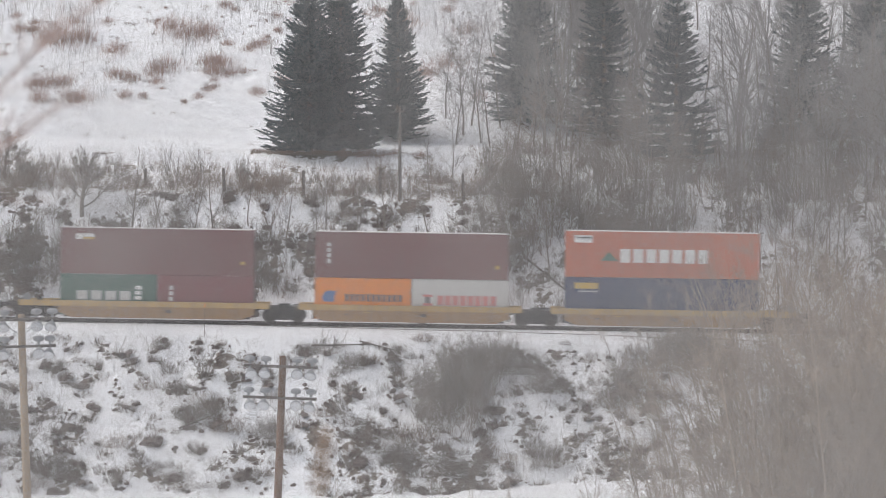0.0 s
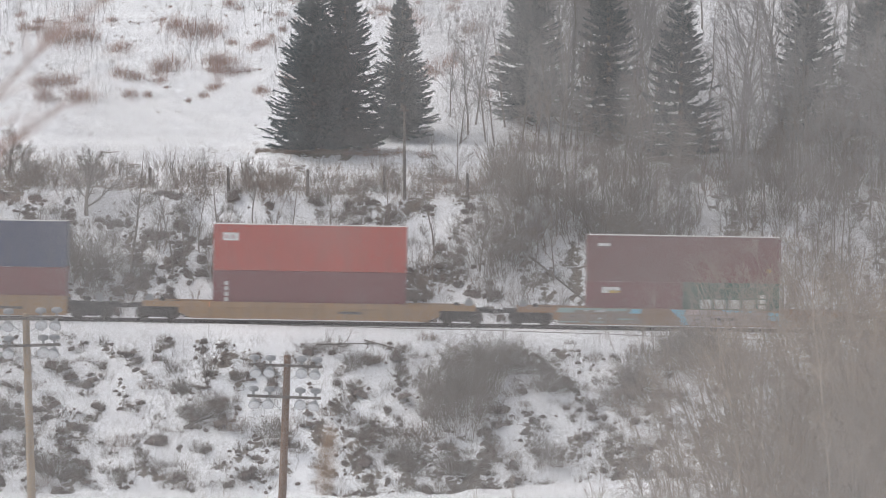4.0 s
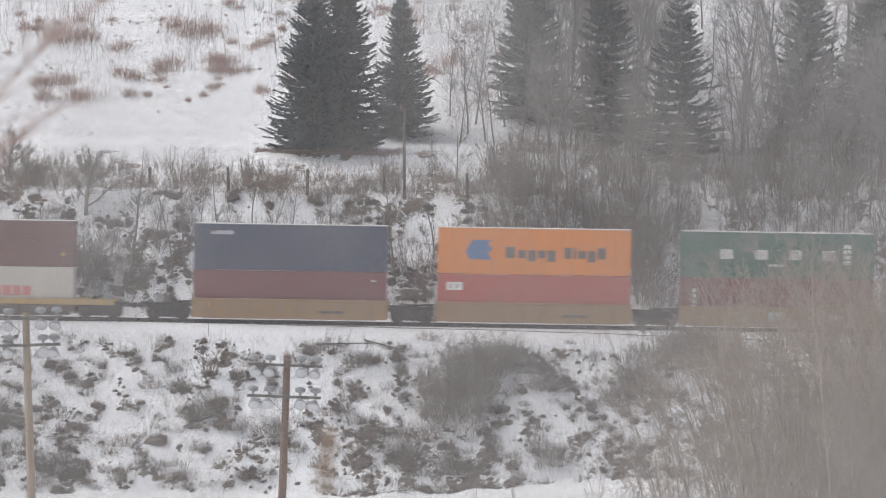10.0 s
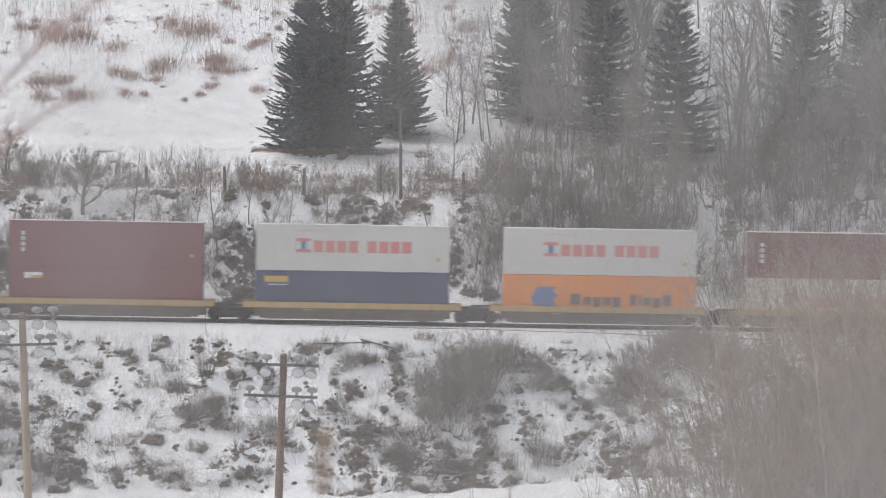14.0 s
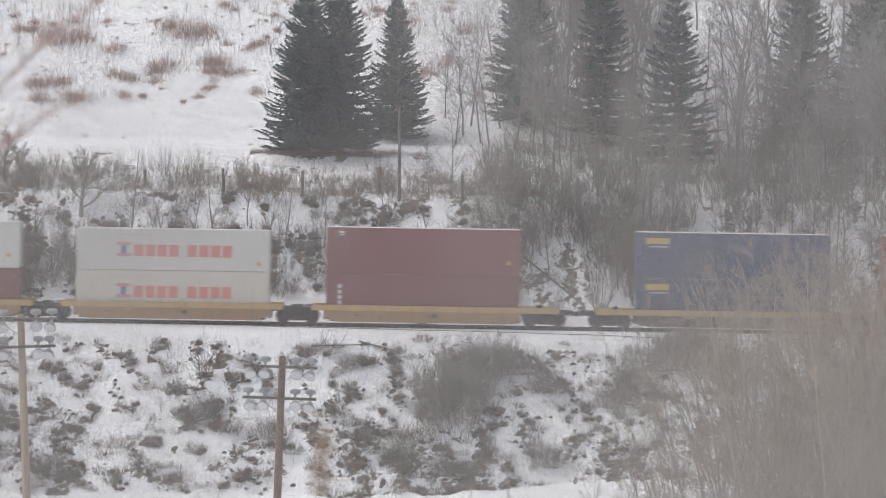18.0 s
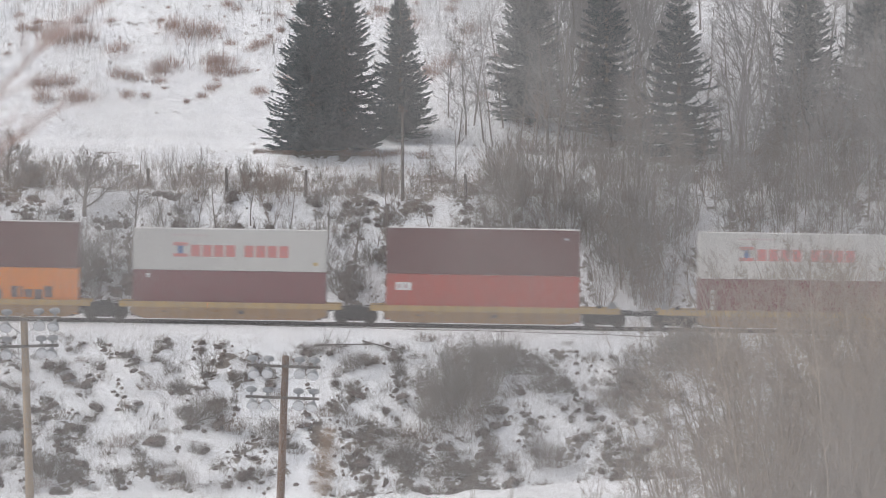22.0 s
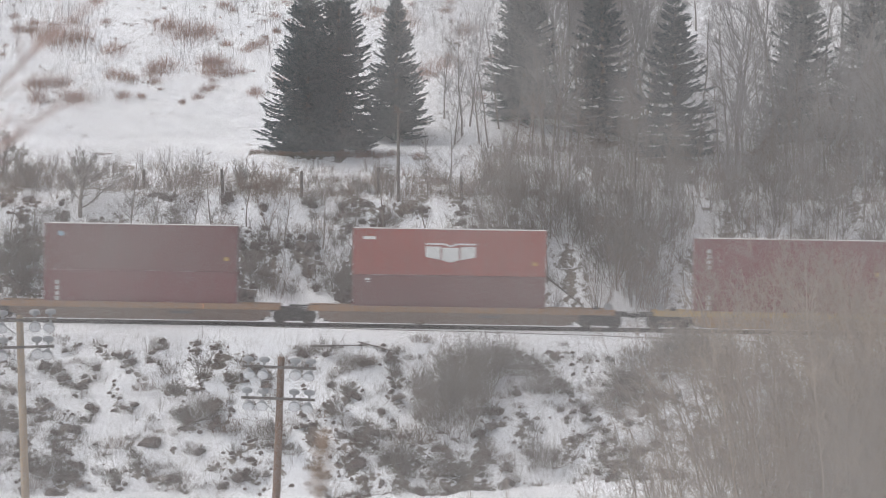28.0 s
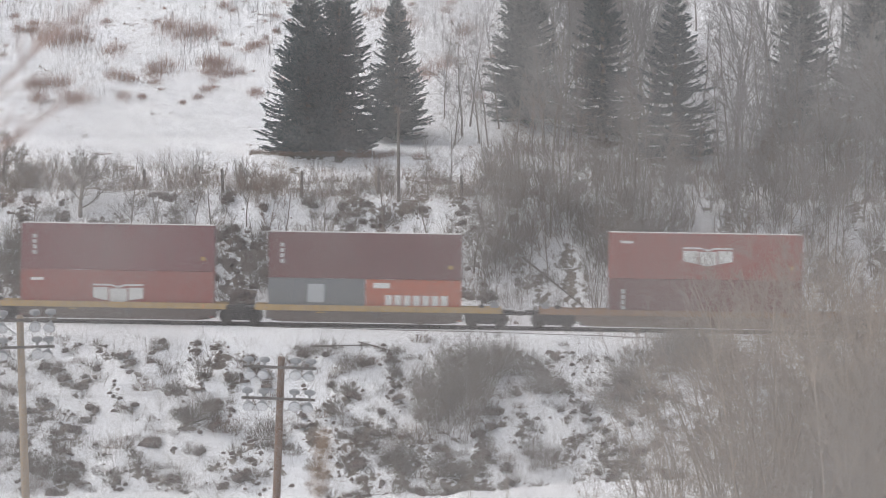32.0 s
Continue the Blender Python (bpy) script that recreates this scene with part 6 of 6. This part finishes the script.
def build_arching_bush():
    """A bush whose long limbs arch over the slope."""
    y = VIEWPOINT_Y + 20
    z = float(ground(-3.4, y))
    bush = tagged(new("arching_bush"), "arching leafless pinkish-brown bush on the near slope", "shrub")
    bush.matrix_basis = pose(-3.4, y, z)
    start = np.zeros((3, 3)) + [0, 0, -0.1]
    ends = np.array([[1.92, 0, 13.56 - z], [1.86, 0.1, 13.18 - z], [1.2, -0.1, 13.4 - z]])
    bows = np.array([[0.9, 0, 13.0 - z], [1.0, 0.05, 12.95 - z], [0.3, -0.05, 12.3 - z]])
    t = np.linspace(0, 1, 12)[None, :, None]
    pts = start[:, None] * (1 - t) ** 2 + 2 * bows[:, None] * t * (1 - t) + ends[:, None] * t ** 2
    long = (pts, np.linspace(0.017, 0.007, 12)[None, :] * np.ones((3, 1)))
    side = offspring(RNG, long, 18, (0.45, 0.98), (20, 60), (0.06, 0.16), 3, 0.1, 0.05, 0.7, least=0.003)
    part("stem", limb_mesh("stem", [long], RED_TWIG), bush)
    part("crown", limb_mesh("crown", [side], RED_TWIG), bush)


build_arching_bush()
build_weed()
build_near_bushes()
build_spruces()
build_near_bank()
build_cut()
build_wood()
build_field()
build_front_thicket()


# ---- poles, posts and small things ----
def floodlight(rng_turn, parent, x, y, z):
    """A mushroom-shaped ballast above the arm and a bell-shaped lamp below it."""
    neck = kept("ballast", lambda: lathe_mesh("ballast", [(0.05, 0.0), (0.06, 0.12), (0.19, 0.16), (0.22, 0.22), (0.21, 0.3), (0.1, 0.36)], 14, GALVANISED))
    part("ballast", neck, parent, "dull grey ballast housing", pose(x, y, z + 0.05) @ Matrix.Scale(1.08, 4))
    bell = kept("bell", lambda: lathe_mesh("reflector", [(0.05, 0.0), (0.07, -0.1), (0.16, -0.2), (0.235, -0.34), (0.25, -0.42), (0.235, -0.42)], 18, GALVANISED))
    b = part("reflector", bell, parent, "dull grey lamp bowl", pose(x, y - 0.02, z - 0.06, rng_turn[0], rng_turn[1], 0) @ Matrix.Scale(1.05, 4))
    glass = kept("lens", lambda: lathe_mesh("lens", [(0.232, -0.415), (0.2, -0.45), (0.1, -0.48), (0.02, -0.485)], 18, LENS))
    part("lens", glass, b, "clouded white lamp glass")


def light_pole(x, y, top, lean, arms, wood, label):
    base = float(ground(x, y)) - 0.4
    h = top - base
    ob = tagged(new("light_pole"), label, "light pole", "floodlight poles")
    ob.matrix_basis = pose(x, y, base, 0, lean, 0)
    shaft = [(0.205 - 0.055 * i / 8, h * i / 8) for i in range(9)] + [(0.1, h + 0.05)]
    part("shaft", lathe_mesh("shaft", shaft, 14, wood), ob)
    for z, slots in arms:
        z = z - base
        part("cross_arm", box_mesh("cross_arm", min(slots) - 0.25, max(slots) + 0.25, -0.26, -0.16, z - 0.06, z + 0.06, OLD_WOOD, 0.01), ob, "grey wooden cross-arm")
        for s in (-1, 1):
            part("brace", prism_mesh("brace", [(s * 0.1, z - 0.62), (s * 0.15, z - 0.62), (s * 0.9, z - 0.06), (s * 0.84, z - 0.06)], -0.2, -0.17, GALVANISED), ob)
        for k, sx in enumerate(slots):
            floodlight((-42 - 6 * (k % 3), (-14, 8, -6, 12)[k % 4]), ob, sx, -0.21, z)


def build_poles():
    light_pole(-7.44, -95.2, 2.75, 2.2, ((2.34, (-1.42, -0.72, 0.62, 1.28)), (0.98, (-1.42, -0.72, 0.62, 1.28))), BROWN_POLE, "brown wooden floodlight pole with two arms of lamps")
    light_pole(-17.38, -100.2, 4.76, -1.7, ((4.6, (-1.35, -0.7, 0.66, 1.33)), (3.45, (-1.35, -0.72, 0.72, 1.2))), POLE_WOOD, "weathered pale wooden floodlight pole with two lamp arms")
    z = float(ground(-2.86, 15.0))
    pole = tagged(new("utility_pole"), "thin dark wooden utility pole on the terrace", "utility pole")
    pole.matrix_basis = pose(-2.86, 15.0, z - 0.3)
    part("shaft", lathe_mesh("shaft", [(0.11, 0), (0.105, 2.5), (0.09, 5.0), (0.08, 6.55), (0.03, 6.6)], 10, OLD_WOOD), pole)
    part("cross_arm", box_mesh("cross_arm", -0.32, 0.32, -0.14, -0.05, 6.2, 6.32, OLD_WOOD, 0.01), pole)
    for x in (-0.25, 0.25):
        part("insulator", kept("insulator", lambda: lathe_mesh("insulator", [(0.03, 0), (0.05, 0.06), (0.03, 0.12)], 8, GALVANISED)), pole, at=pose(x, -0.1, 6.32))
    for i, (x, y, h, lean) in enumerate(((-19.95, 17.6, 1.2, 2), (-14.55, 15.2, 1.55, -2), (-9.3, 15.2, 1.75, 1), (-4.2, 16.6, 1.7, -1), (1.35, 14.7, 1.75, 3))):
        z = float(ground(x, y))
        post = new("fence_post", lathe_mesh("fence_post", [(0.115, -0.3), (0.11, h * 0.5), (0.1, h - 0.06), (0.06, h)], 9, OLD_WOOD))
        post.matrix_basis = pose(x, y, z, 0, lean, 30 * i)
        tagged(post, "round dark weathered fence post in snow", "fence post", "fence posts on the terrace")
    z = float(ground(-14.9, -4.55))
    stake = tagged(new("marker_stake"), "thin grey marker stake with an orange tip beside the track", "stake")
    stake.matrix_basis = pose(-14.9, -4.55, z, 0, 1, 0)
    part("rod", lathe_mesh("rod", [(0.016, -0.2), (0.014, 1.85), (0.01, 1.9)], 6, OLD_WOOD), stake)
    part("tip", lathe_mesh("tip", [(0.03, 1.85), (0.035, 1.9), (0.035, 2.12), (0.02, 2.16)], 8, PAINT["orange"]), stake, "orange marker tip")
    x = np.linspace(-12, 34, 47)
    y = np.interp(x, [-12, 34], [-2.1, -4.7]) + 0.05 * np.sin(x * 0.8)
    cable = (np.stack([x, y, ground(x, y) + 0.05], 1)[None], np.full((1, 47), 0.022))
    tagged(new("ground_cable", limb_mesh("ground_cable", [cable], OLD_WOOD, 6)), "dark cable lying on snow beside the track", "cable")


def fallen(name, points, r0, r1, label, branches=0, spread=(0.15, 0.35)):
    """A felled trunk that lies on the ground, with what is left of its branches."""
    rng = np.random.default_rng(len(name) + int(abs(points[0][0]) * 10))
    n = 7
    (x0, y0), (x1, y1) = points
    t = np.linspace(0, 1, n)
    x, y = x0 + (x1 - x0) * t, y0 + (y1 - y0) * t
    z = ground(x, y)
    fit = np.polyfit(t, z, 1)
    pts = np.stack([x, y, np.polyval(fit, t) + r0 * 0.6 + 0.12], 1)[None]
    trunk = (pts, np.linspace(r0, r1, n)[None, :])
    ob = tagged(new(name), label, "fallen tree")
    part("trunk", limb_mesh("trunk", [trunk], OLD_WOOD, 8), ob)
    if branches:
        a = offspring(rng, trunk, branches, (0.1, 0.98), (20, 75), spread, 4, 0.2, 0.03, 0.5)
        b = offspring(rng, a, 4, (0.3, 1), (20, 50), (0.3, 0.5), 2, 0.12, 0.02)
        part("crown", limb_mesh("crown", [a, b], OLD_WOOD), ob)


def build_small():
    fallen("fallen_trunk", ((5.3, 9.9), (9.2, 6.1)), 0.075, 0.045, "dark fallen trunk lying down the snowy cutting", 8, (0.1, 0.22))
    fallen("brush_pile_trunk", ((-8.2, -5.3), (-4.4, -5.15)), 0.06, 0.03, "felled dark trunk with branches at the bank's top", 16, (0.12, 0.32))
    fallen("dead_limb", ((-16.0, -13.2), (-14.2, -12.2)), 0.07, 0.04, "dead limb lying on the snowy bank", 3, (0.2, 0.4))
    fallen("dead_limb", ((-5.2, -4.9), (-2.7, -5.6)), 0.05, 0.03, "dead limb lying on the snowy bank", 3, (0.2, 0.4))


build_poles()
build_small()

motions()
